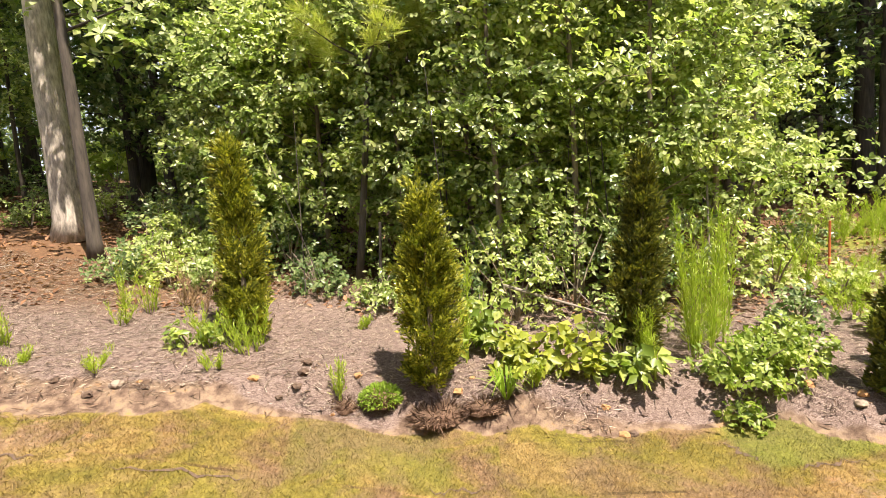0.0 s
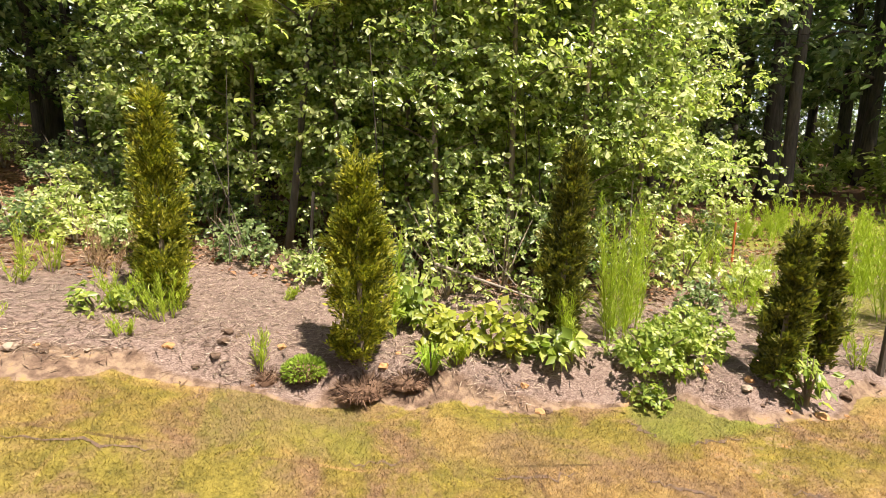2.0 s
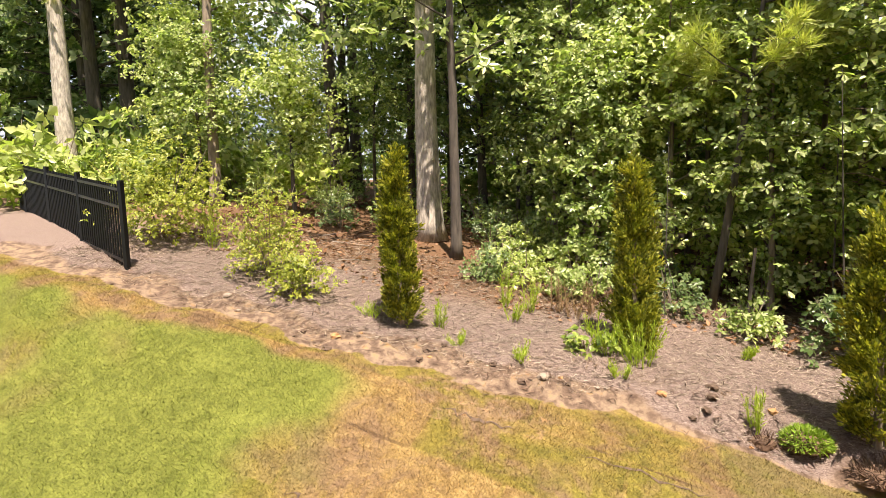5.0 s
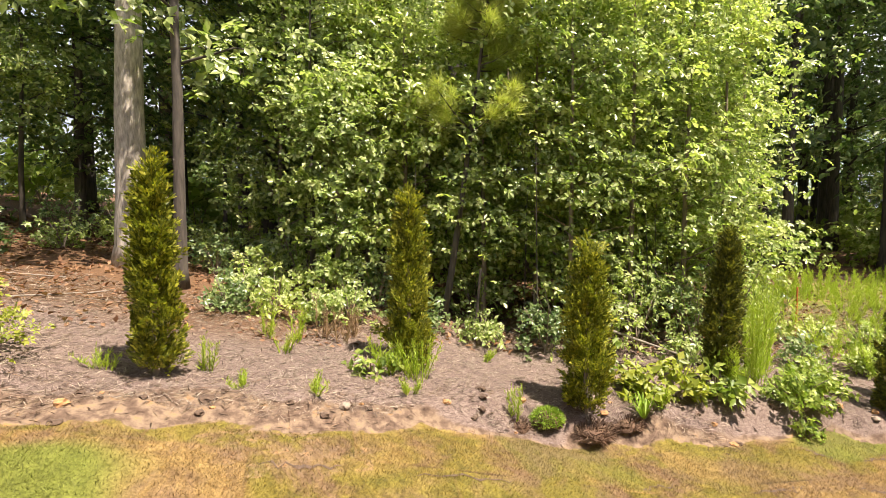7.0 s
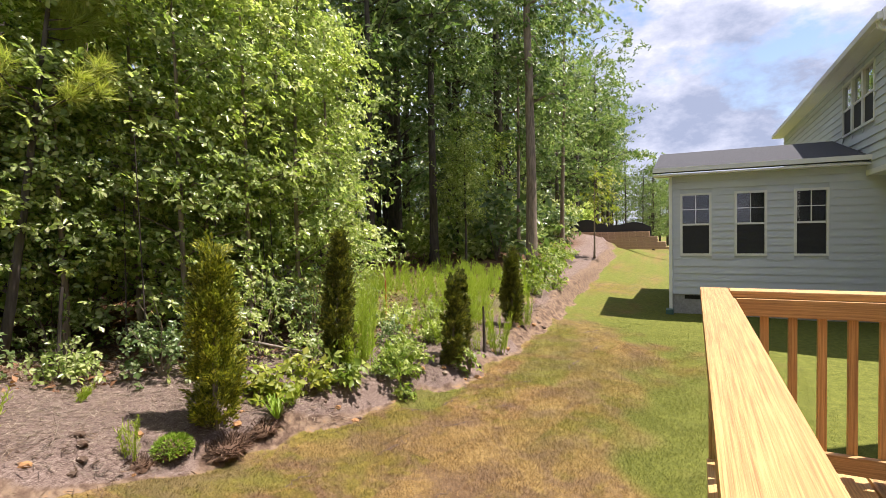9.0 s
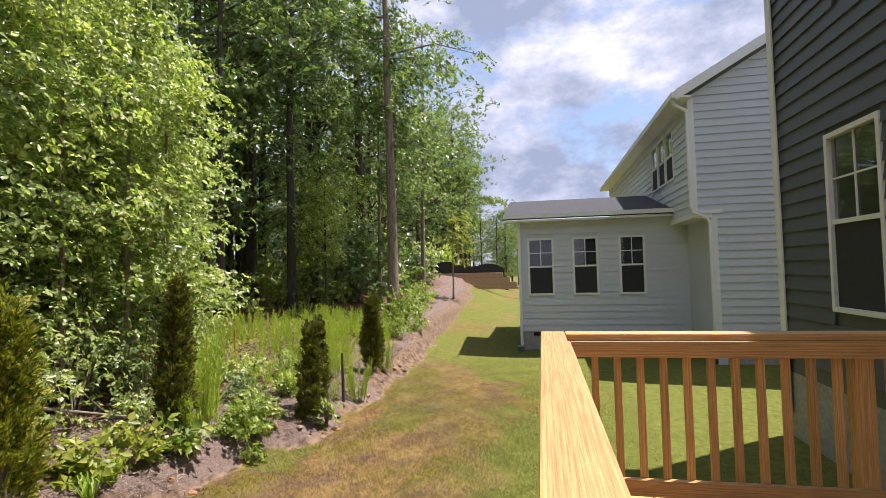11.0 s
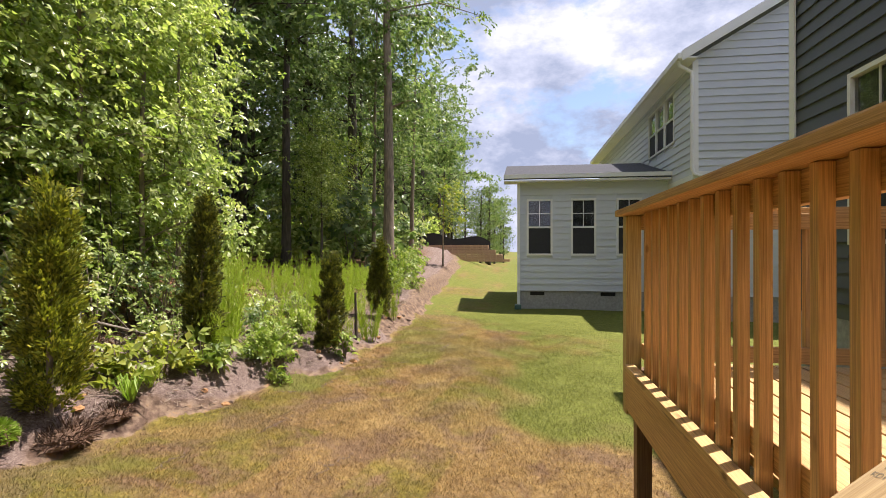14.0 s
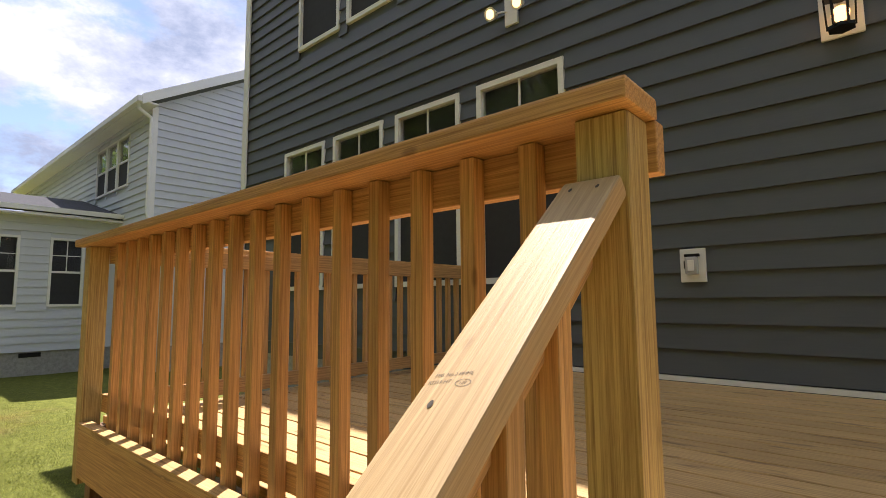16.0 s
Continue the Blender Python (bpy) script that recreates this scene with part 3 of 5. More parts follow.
def our_house():
    """Rear wall along x, facing the wood; local x runs towards -x of the world."""
    x_left = HOUSE_X1
    holes = [(x_left - x - 0.96, x_left - x, 1.75, 3.73) for x in WIN_X] + [(x_left - x - 0.95, x_left - x, 5.19, 6.8) for x in UP_X]
    w = lap_wall("wall_rear", x_left + 12, 1.05, 7.2, M["siding_dark"], None, (x_left, WALL_Y, 0), 180, 0.2, holes)
    tagged(w, "charcoal-painted lapped siding on the rear house wall, in shade", "house wall")
    for x in WIN_X:
        sash_window("window_1", 0.96, 1.98, (x + 0.96, WALL_Y, 1.75), 180, "white-framed double-hung window in charcoal siding")
    for x in UP_X:
        sash_window("window_2", 0.95, 1.61, (x + 0.95, WALL_Y, 5.19), 180, "white-framed upper window in charcoal siding", False)
    tagged(box("trim_corner", (x_left - 0.005, WALL_Y - 0.12, 0.3), (x_left + 0.02, WALL_Y + 0.03, 7.2), M["trim"]), "white corner trim board of the dark house", "trim", kind="structure")
    tagged(box("trim_corner_face", (x_left - 0.12, WALL_Y + 0.022, 0.3), (x_left + 0.02, WALL_Y + 0.045, 7.2), M["trim"]), "white corner trim board of the dark house", "trim", kind="structure")
    tagged(box("wall_side", (x_left - 0.2, WALL_Y - 9, 0), (x_left - 0.006, WALL_Y - 0.205, 7.2), M["siding_dark"]), "charcoal side wall of the house", "wall", kind="structure")
    tagged(box("foundation", (-12, WALL_Y - 0.2, -0.2), (x_left - 0.01, WALL_Y - 0.02, 0.86), M["concrete"]), "grey block foundation below the dark siding", "foundation", kind="structure")
    tagged(box("skirt_board", (-12, WALL_Y - 0.17, 0.86), (x_left - 0.01, WALL_Y - 0.015, 1.04), M["siding_dark"]), "dark board at the foot of the siding", "trim", kind="structure")
    tagged(box("flashing", (-12, WALL_Y + 0.0, 1.005), (0.0, WALL_Y + 0.028, 1.04), M["trim"]), "white flashing strip between deck boards and siding", "trim", kind="structure")
    tagged(box("eave", (-12, WALL_Y - 9, 7.2), (x_left + 0.25, WALL_Y + 0.3, 7.36), M["trim"]), "white eave of the dark house", "roof", kind="structure")


our_house()

# ---- the deck ----
DECK_Z = 1.0
DL = -2.96
CAP = 1.93


def deck_floor():
    deck = thing("deck", (0, 0, 0), "raised deck of new treated pine boards against the house", "deck")
    y, first = -0.17, None
    while y > WALL_Y + 0.1:
        lo = max(y - 0.134, WALL_Y + 0.03)
        L = 7.0
        if first is None:
            first = stick("plank", (-0.02 - L, (y + lo) / 2, DECK_Z - 0.019), (-0.02, (y + lo) / 2, DECK_Z - 0.019), y - lo, 0.038, M["wood_red"], deck, "", 0.005)
        else:
            m = first.matrix_basis.copy()
            m.translation = (-0.02 - L / 2, (y + lo) / 2, DECK_Z - 0.019)
            again(first, m)
        y -= 0.1455
    stick("rim_joist", (-2.9, -0.052, DECK_Z - 0.145), (-0.14, -0.052, DECK_Z - 0.145), 0.038, 0.22, M["wood"], deck)
    stick("ledge_board", (-2.9, -0.058, DECK_Z - 0.015), (-0.14, -0.058, DECK_Z - 0.015), 0.058, 0.038, M["wood_red"], deck, "reddish flat board along the deck edge")
    stick("plank", (-7.02, -0.118, DECK_Z - 0.019), (-2.905, -0.118, DECK_Z - 0.019), 0.092, 0.038, M["wood_red"], deck, "", 0.005)
    stick("rim_joist", (-7.0, -0.09, DECK_Z - 0.16), (-2.92, -0.09, DECK_Z - 0.16), 0.038, 0.235, M["wood"], deck)
    stick("rim_joist", (-0.05, -0.112, DECK_Z - 0.16), (-0.05, WALL_Y + 0.02, DECK_Z - 0.16), 0.038, 0.235, M["wood"], deck)
    for x in (-0.045, -2.6, -5.0):
        stick("support_post", (x, -0.155, ground_z(x, -0.15) - 0.05), (x, -0.155, DECK_Z - 0.28 if x < -0.1 else DECK_Z - 0.04), 0.089, 0.089, M["wood_dark"], deck)


def railing():
    ra = thing("deck_railing", (0, 0, 0), "new treated pine railing with square balusters on the deck edge", "railing")
    stick("cap", (DL, -0.07, CAP - 0.019), (0.0, -0.07, CAP - 0.019), 0.14, 0.038, M["wood"], ra, "", 0.006)
    for z in (CAP - 0.083, DECK_Z + 0.085):
        stick("rail", (DL + 0.0, -0.147, z), (-0.13, -0.147, z), 0.038, 0.089, M["wood"], ra)
    for x in (-0.085, DL + 0.06):
        p = stick("post", (x, -0.085, DECK_Z - 0.30), (x, -0.085, CAP - 0.04), 0.089, 0.089, M["wood_green"], ra, "olive-tinted treated pine", 0.004)
    first = None
    for i in range(17):
        x = -2.731 + 0.147 * i
        a, b = (x, -0.108, DECK_Z - 0.03), (x, -0.108, CAP - 0.04)
        if first is None:
            first = stick("baluster", a, b, 0.038, 0.038, M["wood"], ra)
        else:
            m = first.matrix_basis.copy()
            m.translation = (x, -0.108, (a[2] + b[2]) / 2)
            again(first, m)
    rb = thing("deck_railing", (0, 0, 0), "new treated pine railing with square balusters running back to the house", "railing")
    stick("cap", (-0.07, -0.142, CAP - 0.019), (-0.07, WALL_Y + 0.02, CAP - 0.019), 0.14, 0.038, M["wood"], rb, "", 0.006)
    for z in (CAP - 0.083, DECK_Z + 0.085):
        stick("rail", (-0.147, -0.17, z), (-0.147, WALL_Y + 0.02, z), 0.038, 0.089, M["wood"], rb)
    stick("post", (-0.085, -1.66, DECK_Z - 0.3), (-0.085, -1.66, CAP - 0.04), 0.089, 0.089, M["wood"], rb)
    first = None
    y = -0.30
    while y > WALL_Y + 0.1:
        if abs(y + 1.66) > 0.07:
            if first is None:
                first = stick("baluster", (-0.108, y, DECK_Z + 0.03), (-0.108, y, CAP - 0.04), 0.038, 0.038, M["wood"], rb)
            else:
                m = first.matrix_basis.copy()
                m.translation = (-0.108, y, first.matrix_basis.translation.z)
                again(first, m)
        y -= 0.124


deck_floor()
railing()


def stairs():
    st = thing("deck_stairs", (0, 0, 0), "treated pine stairs going down from the deck to the lawn", "stairs")
    x0, x1 = -3.0, -4.1
    rise, run = 0.18, 0.27
    for i in range(1, 5):
        z = DECK_Z - i * rise
        y = -0.07 + (i - 1) * run
        for k in (0.0, 0.138):
            stick("tread", (x1, y + 0.067 + k, z - 0.019), (x0, y + 0.067 + k, z - 0.019), 0.133, 0.038, M["wood_red"], st)
        stick("riser", (x1, y + 0.01, z + 0.078), (x0, y + 0.01, z + 0.078), 0.019, 0.14, M["wood"], st)
    for x in (x0 - 0.02, x1 + 0.02):
        stick("stringer", (x, -0.05, DECK_Z - 0.22), (x, 1.16, DECK_Z - 1.02), 0.038, 0.24, M["wood"], st)
    sr = thing("stair_railing", (0, 0, 0), "sloping pine stair handrail with grade stamps", "railing")
    a, b = Vector((-2.89, -0.035, 1.769)), Vector((-2.89, 1.05, 0.868))
    hr = stick("handrail", a, b, 0.097, 0.038, M["wood_pale"], sr, "pale planed pine with ink stamps", 0.006)
    stick("under_rail", a + Vector((0.03, 0.0, -0.075)), b + Vector((0.03, 0, -0.075)), 0.038, 0.089, M["wood"], sr)
    stick("lower_rail", a + Vector((0.03, 0.05, -0.72)), b + Vector((0.03, 0, -0.68)), 0.038, 0.089, M["wood"], sr)
    for i in range(8):
        y = 0.10 + i * 0.125
        zt = 1.74 - 0.83 * y
        stick("baluster", (-2.882, y, zt - 0.74), (-2.882, y, zt - 0.035), 0.038, 0.038, M["wood"], sr)
    stick("newel_post", (-2.86, 1.10, ground_z(-2.86, 1.1) - 0.05), (-2.86, 1.10, 0.83), 0.089, 0.089, M["wood"], sr)

    def stamp(text, size, along, across, slant=0.0):
        cu = bpy.data.curves.new("stamp", "FONT")
        cu.body, cu.size, cu.shear = text, size, slant
        cu.materials.append(M["ink"])
        ob = new("stamp", cu)
        ob.parent = hr
        ob.matrix_basis = Matrix.Translation((along, across, 0.0194)) @ Matrix.Rotation(radians(103), 4, "Z")
    n = (b - a).length / 2
    stamp("MIB. No.2 PRIME", 0.0068, -n + 0.431, -0.038, 0.25)
    stamp("KD19 HT", 0.0072, -n + 0.442, -0.041, 0.2)
    stamp("130", 0.0062, -n + 0.436, -0.002, 0.2)
    rg = bmesh.new()
    bmesh.ops.create_circle(rg, segments=24, radius=1)
    bmesh.ops.create_circle(rg, segments=24, radius=0.88)
    bmesh.ops.bridge_loops(rg, edges=list(rg.edges))
    ring = part("stamp_ring", rg, M["ink"], hr, "faded ink oval")
    ring.matrix_basis = Matrix.Translation((-n + 0.433, 0.003, 0.0194)) @ Matrix.Rotation(radians(13), 4, "Z") @ Matrix.Diagonal((0.0052, 0.010, 1, 1))
    for al, ac, w in ((0.594, -0.036, 0.020), (0.598, -0.037, 0.015), (0.602, -0.038, 0.012), (0.595, -0.001, 0.038), (0.599, -0.001, 0.038), (0.604, -0.003, 0.020), (0.646, -0.010, 0.046), (0.653, -0.016, 0.032), (0.643, -0.042, 0.008), (0.657, -0.042, 0.008)):
        part("stamp_line", box_bm((-n + al, ac - w / 2, 0.0189), (-n + al + 0.0012, ac + w / 2, 0.0194)), M["ink"], hr)
    for al, ac in ((0.466, -0.02), (0.725, -0.027), (0.03, 0.02), (0.03, -0.025)):
        kb = bmesh.new()
        bmesh.ops.create_circle(kb, cap_ends=True, segments=10, radius=0.0035)
        k = part("nail_hole", kb, M["bark_dark"], hr)
        k.matrix_basis = Matrix.Translation((-n + al, ac, 0.0197)) @ Matrix.Diagonal((1.6, 0.9, 1, 1))
    return st, sr


stairs()


# ---- the neighbouring house ----
def neighbour():
    SX, SY0, SY1 = 11.55, 0.6, -4.0
    wy = [(0.36, -0.37), (-0.88, -1.58), (-2.13, -2.82)]
    holes = [(SY0 - a, SY0 - b, 1.54, 3.16) for a, b in wy]
    lw = lap_wall("wall_sunroom", SY0 - SY1, 0.53, 3.62, M["siding_grey"], None, (SX, SY0, 0), -90, 0.2, holes)
    tagged(lw, "pale grey lapped siding on a low sunroom", "house wall")
    for a, b in wy:
        sash_window("window_3", a - b, 1.62, (SX, a, 1.54), -90, "white-framed double-hung window in pale grey siding")
    tagged(box("foundation_sunroom", (SX + 0.03, SY1, -0.5), (SX + 0.2, SY0, 0.53), M["concrete"]), "grey block foundation with vents", "foundation", kind="structure")
    for y in (0.06, -1.9):
        tagged(box("foundation_vent", (SX + 0.01, y - 0.2, 0.40), (SX + 0.06, y + 0.2, 0.5), M["black_metal"]), "black crawl-space vent in the block foundation", "vent")
    tagged(box("wall_sunroom_side", (SX + 0.205, SY0 - 0.2, -0.5), (SX + 6, SY0, 3.62), M["siding_grey"]), "pale grey side of the sunroom", "wall", kind="structure")
    V = [(SX - 0.35, 1.0, 3.80), (SX - 0.35, -3.5, 3.80), (SX + 3.2, -3.5, 4.65), (SX + 3.2, 1.0, 4.65)]
    V += [(x, y, z - 0.12) for x, y, z in V]
    tagged(mesh_ob("roof_sunroom", V, [(0, 1, 2, 3)[::-1], (4, 5, 6, 7), (0, 4, 5, 1)[::-1], (1, 5, 6, 2)[::-1], (2, 6, 7, 3)[::-1], (3, 7, 4, 0)[::-1]], M["shingle"]), "low shingled sunroom roof", "roof", kind="structure")
    tagged(box("trim_eave", (SX - 0.41, -3.6, 3.71), (SX - 0.355, 1.0, 3.82), M["trim"]), "white eave board of the sunroom", "trim", kind="structure")
    tagged(box("soffit", (SX - 0.35, -4.0, 3.62), (SX + 0.2, 1.0, 3.66), M["trim"]), "white soffit of the sunroom", "trim", kind="structure")
    dp = thing("downspout", (0, 0, 0), "white downspout on the sunroom corner", "downspout")
    box("pipe", (SX - 0.09, SY0 - 0.05, 0.12), (SX - 0.015, SY0 + 0.03, 3.66), M["trim"], dp, "", 0.01)
    box("splash_block", (SX - 0.35, SY0 - 0.08, 0.02), (SX + 0.0, SY0 + 0.10, 0.14), M["teal"], dp, "dark plastic spout end")
    # main body: gable wall at x = 9.5; the upper storey overhangs the lower at the rear
    GX, YL, YU, ZS = 9.5, -3.92, -3.52, 3.5
    g = lap_wall("wall_gable_lower", 14, 0.6, ZS, M["siding_grey"], None, (GX, YL, 0), -90)
    tagged(g, "pale grey lapped gable wall", "house wall")
    g = lap_wall("wall_gable_upper", 14, ZS, 6.25, M["siding_grey"], None, (GX, YU, 0), -90)
    tagged(g, "tall pale grey lapped gable wall", "house wall")
    tagged(box("foundation_gable", (GX + 0.03, -18, -0.5), (GX + 0.2, YL, 0.6), M["concrete"]), "grey block foundation of the gable wall", "foundation", kind="structure")
    slope = 0.58
    z = 6.25
    wall = thing("gable_top", (0, 0, 0), "pale grey lapped siding in the gable", "wall", kind="structure")
    while z < 10.3:
        zz = z + LAP
        ya, yb = YU - (z - 6.25) / slope, YU - (zz - 6.25) / slope
        mesh_ob("board", [(GX - 0.022, ya, z), (GX - 0.022, -18, z), (GX + 0.02, -18, z), (GX + 0.02, ya, z), (GX + 0.003, yb, zz), (GX + 0.003, -18, zz), (GX + 0.02, -18, zz), (GX + 0.02, yb, zz)],
                [(0, 4, 5, 1), (2, 6, 7, 3), (0, 3, 7, 4), (4, 7, 6, 5), (0, 1, 2, 3), (1, 5, 6, 2)], M["siding_grey"], wall)
        z = zz
    wx = (13.66, 12.76, 11.86)
    rw = lap_wall("wall_rear_upper", 14.1, ZS, 6.25, M["siding_grey"], None, (23.6, YU, 0), 180, 0.2, [(23.6 - x, 23.6 - x + 0.88, 4.55, 5.92) for x in wx])
    tagged(rw, "pale grey rear wall above the sunroom", "house wall")
    for x in wx:
        sash_window("window_4", 0.88, 1.37, (x, YU, 4.55), 180, "white-framed upper window in pale grey siding", False)
    tagged(box("wall_rear_lower", (GX + 0.01, YL - 0.2, -0.3), (11.6, YL, ZS), M["siding_grey"]), "pale grey lower rear wall", "wall", kind="structure")
    tagged(box("soffit_overhang", (GX, YL, ZS - 0.12), (12.2, YU + 0.02, ZS), M["trim"]), "white underside of the overhanging storey", "trim", kind="structure")
    tagged(box("trim_corner_upper", (GX - 0.028, YU - 0.10, ZS - 0.1), (GX + 0.02, YU + 0.03, 6.2), M["trim"]), "white corner board", "trim", kind="structure")
    tagged(box("trim_corner_lower", (GX - 0.028, YL - 0.10, 0.6), (GX + 0.02, YL + 0.03, ZS - 0.12), M["trim"]), "white corner board", "trim", kind="structure")
    tagged(box("trim_return", (GX - 0.03, YU - 0.62, ZS - 0.02), (GX + 0.01, YU - 0.10, ZS + 0.06), M["trim"]), "white trim return below the overhang", "trim", kind="structure")

    def slab(name, x0, x1, y0, y1, z0, thick, mat, label, cat):
        V = [(x0, y0, z0), (x1, y0, z0), (x1, y1, z0 + (y0 - y1) * slope), (x0, y1, z0 + (y0 - y1) * slope)]
        V += [(x, y, z + thick) for x, y, z in V]
        tagged(mesh_ob(name, V, [(0, 3, 2, 1), (4, 5, 6, 7), (0, 1, 5, 4), (1, 2, 6, 5), (2, 3, 7, 6), (3, 0, 4, 7)], mat), label, cat, kind="structure")
    slab("roof_main", GX - 0.28, 23.9, -3.2, -11, 6.22, 0.14, M["shingle"], "dark shingled main roof", "roof")
    slab("trim_rake", GX - 0.31, GX - 0.282, -3.18, -11, 6.10, 0.24, M["trim"], "white rake board", "trim")
    slab("soffit_rake", GX - 0.28, GX - 0.023, -3.52, -11, 6.36, 0.03, M["trim"], "white sloping soffit", "trim")
    tagged(box("trim_gutter", (GX - 0.28, -3.2, 6.16), (23.9, -3.09, 6.30), M["trim"], None, "", 0.012), "white gutter along the eave", "gutter", kind="structure")
    tagged(box("soffit_main", (GX - 0.28, YU, 6.16), (23.9, -3.205, 6.20), M["trim"]), "white soffit", "trim", kind="structure")
    d2 = thing("downspout", (0, 0, 0), "white downspout with elbows on the house corner", "downspout")
    P = [(GX - 0.1, -3.15, 6.18), (GX - 0.1, -3.18, 6.05), (GX - 0.07, -3.44, 5.9), (GX - 0.07, -3.46, 5.75), (GX - 0.07, -3.46, 3.62), (GX - 0.07, -3.50, 3.50), (GX - 0.07, -3.78, 3.38), (GX - 0.07, -3.85, 3.26), (GX - 0.07, -3.86, 0.15)]
    V, F = tube(P, [0.042] * len(P), 8)
    mesh_ob("pipe", V, F, M["trim"], d2)


neighbour()


# ---- woods ----
rng = np.random.default_rng(7)


def oak_leaves(name, c, axis, nor, length, width, mat, parent, label=""):
    """Broad leaves, widest past the middle, folded up about the midrib and drooping at the tip."""
    n = len(c)
    axis = axis / (np.linalg.norm(axis, axis=1, keepdims=True) + 1e-9)
    side = np.cross(axis, nor)
    side /= np.linalg.norm(side, axis=1, keepdims=True) + 1e-9
    up = np.cross(side, axis)
    L, W = length[:, None], width[:, None]
    a, b = c + axis * L * 0.36 + up * W * 0.10, c + axis * L * 0.70 + up * W * 0.12
    v = np.stack([c, a - side * W * 0.30, b - side * W * 0.5, c + axis * L - up * L * 0.12, b + side * W * 0.5, a + side * W * 0.30], 1).reshape(-1, 3)
    idx = np.arange(n)[:, None] * 6
    tri = np.concatenate([idx + np.array([q]) for q in ((0, 2, 1), (0, 3, 2), (0, 4, 3), (0, 5, 4))], 1).reshape(-1)
    me = bpy.data.meshes.new(name)
    me.vertices.add(n * 6)
    me.vertices.foreach_set("co", v.astype(np.float32).ravel())
    me.loops.add(n * 12)
    me.loops.foreach_set("vertex_index", tri.astype(np.int32))
    me.polygons.add(n * 4)
    me.polygons.foreach_set("loop_start", (np.arange(n * 4) * 3).astype(np.int32))
    me.materials.append(mat)
    me.update(calc_edges=True)
    ob = new(name, me)
    ob.parent = parent
    if label:
        ob["label"] = label
    return ob


def leaf_cloud(name, centres, per, spread_, size, mat, parent, label="", droop=0.3, r=rng, rich=False):
    """Leaves in rosettes round twig ends, each rosette facing the light in its own way."""
    whorl = 7
    m = max(1, per // whorl)
    c = np.repeat(np.asarray(centres, float), m, 0)
    c = c + r.normal(0, 1, c.shape) * np.asarray(spread_)
    k = len(c)
    face = r.normal(0, 0.42, (k, 3)) + np.array([0.10, -0.58, 0.70])
    face /= np.linalg.norm(face, axis=1, keepdims=True)
    e1 = np.cross(face, r.normal(0, 1, (k, 3)))
    e1 /= np.linalg.norm(e1, axis=1, keepdims=True)
    e2 = np.cross(face, e1)
    turn = (np.arange(whorl) * 2.4)[None] + r.normal(0, 0.35, (k, whorl))
    rad = e1[:, None] * np.cos(turn)[..., None] + e2[:, None] * np.sin(turn)[..., None]
    ax = (rad + face[:, None] * r.uniform(-0.25, 0.4, (k, whorl, 1)) + np.array([0, 0, -droop])).reshape(-1, 3)
    nr = np.repeat(face, whorl, 0) + r.normal(0, 0.34, (k * whorl, 3))
    c = np.repeat(c, whorl, 0) + ax * size * 0.12 + r.normal(0, 0.10 * size, (k * whorl, 3))
    n = len(c)
    L = size * r.uniform(0.6, 1.4, n)
    if rich:
        return oak_leaves(name, c, ax, nr, L, L * r.uniform(0.48, 0.70, n), mat, parent, label)
    return cards(name, c, ax, nr, L, L * r.uniform(0.42, 0.72, n), mat, parent, label)


def tree(name, x, y, tall, radius, crown_from, crown_r, clusters, per, size, leaf, bark, label, group="", lean=(0, 0), limbs=14, spread_=0.28, seed=0, cone=False, rich=False):
    r = np.random.default_rng(seed + 100)
    t = thing(name, (x, y, ground_z(x, y) - 0.04), label, "tree", group)
    pts, rad = [], []
    k = 10
    ox = r.normal(0, 0.05 * tall / 6, (k + 1, 2)).cumsum(0) * 0.5
    for i in range(k + 1):
        f = i / k
        pts.append((lean[0] * f + ox[i, 0] * f, lean[1] * f + ox[i, 1] * f, tall * f))
        rad.append(radius * (1 - 0.8 * f) * (1.45 if i == 0 else 1.0))
    pts.insert(1, (pts[0][0] + (pts[1][0] - pts[0][0]) * 0.15, pts[0][1], tall * 0.03))
    rad.insert(1, radius * 1.08)
    V, F = tube(pts, rad, 10)
    mesh_ob("trunk", V, F, M[bark], t, "", True)
    P = np.array(pts)
    cen = []
    for j in range(limbs):
        f = crown_from + (1 - crown_from) * (j + r.uniform(0, 1)) / limbs
        base = np.array([np.interp(f * tall, P[:, 2], P[:, q]) for q in range(3)])
        a = r.uniform(0, 2 * math.pi)
        reach = crown_r * r.uniform(0.55, 1.15) * (0.45 + 0.9 * math.sin(math.pi * min(1, (1 - f) / (1 - crown_from) * 0.8 + 0.12)))
        if cone:
            reach = crown_r * r.uniform(0.6, 1.15) * (1.2 - 0.8 * f)
        tip = base + np.array([math.cos(a) * reach, math.sin(a) * reach, reach * r.uniform(-0.05, 0.5)])
        midp = (base + tip) / 2 + np.array([0, 0, reach * 0.12])
        rr = max(0.006, radius * 0.32 * (1 - f * 0.6))
        V, F = tube([base, midp, tip], [rr, rr * 0.6, rr * 0.2], 5)
        mesh_ob("limb", V, F, M[bark], t, "", True)
        m = max(2, clusters // limbs)
        u = r.uniform(0.25, 1.05, m)
        c = base + (tip - base) * u[:, None] + r.normal(0, 0.16 * crown_r, (m, 3)) * [1, 1, 0.7]
        cen.append(c)
    cen = np.concatenate(cen)
    leaf_cloud("crown", cen, per, (spread_ * 1.3, spread_ * 1.3, spread_ * 0.5), size, M[leaf], t, r=r, rich=rich)
    return t


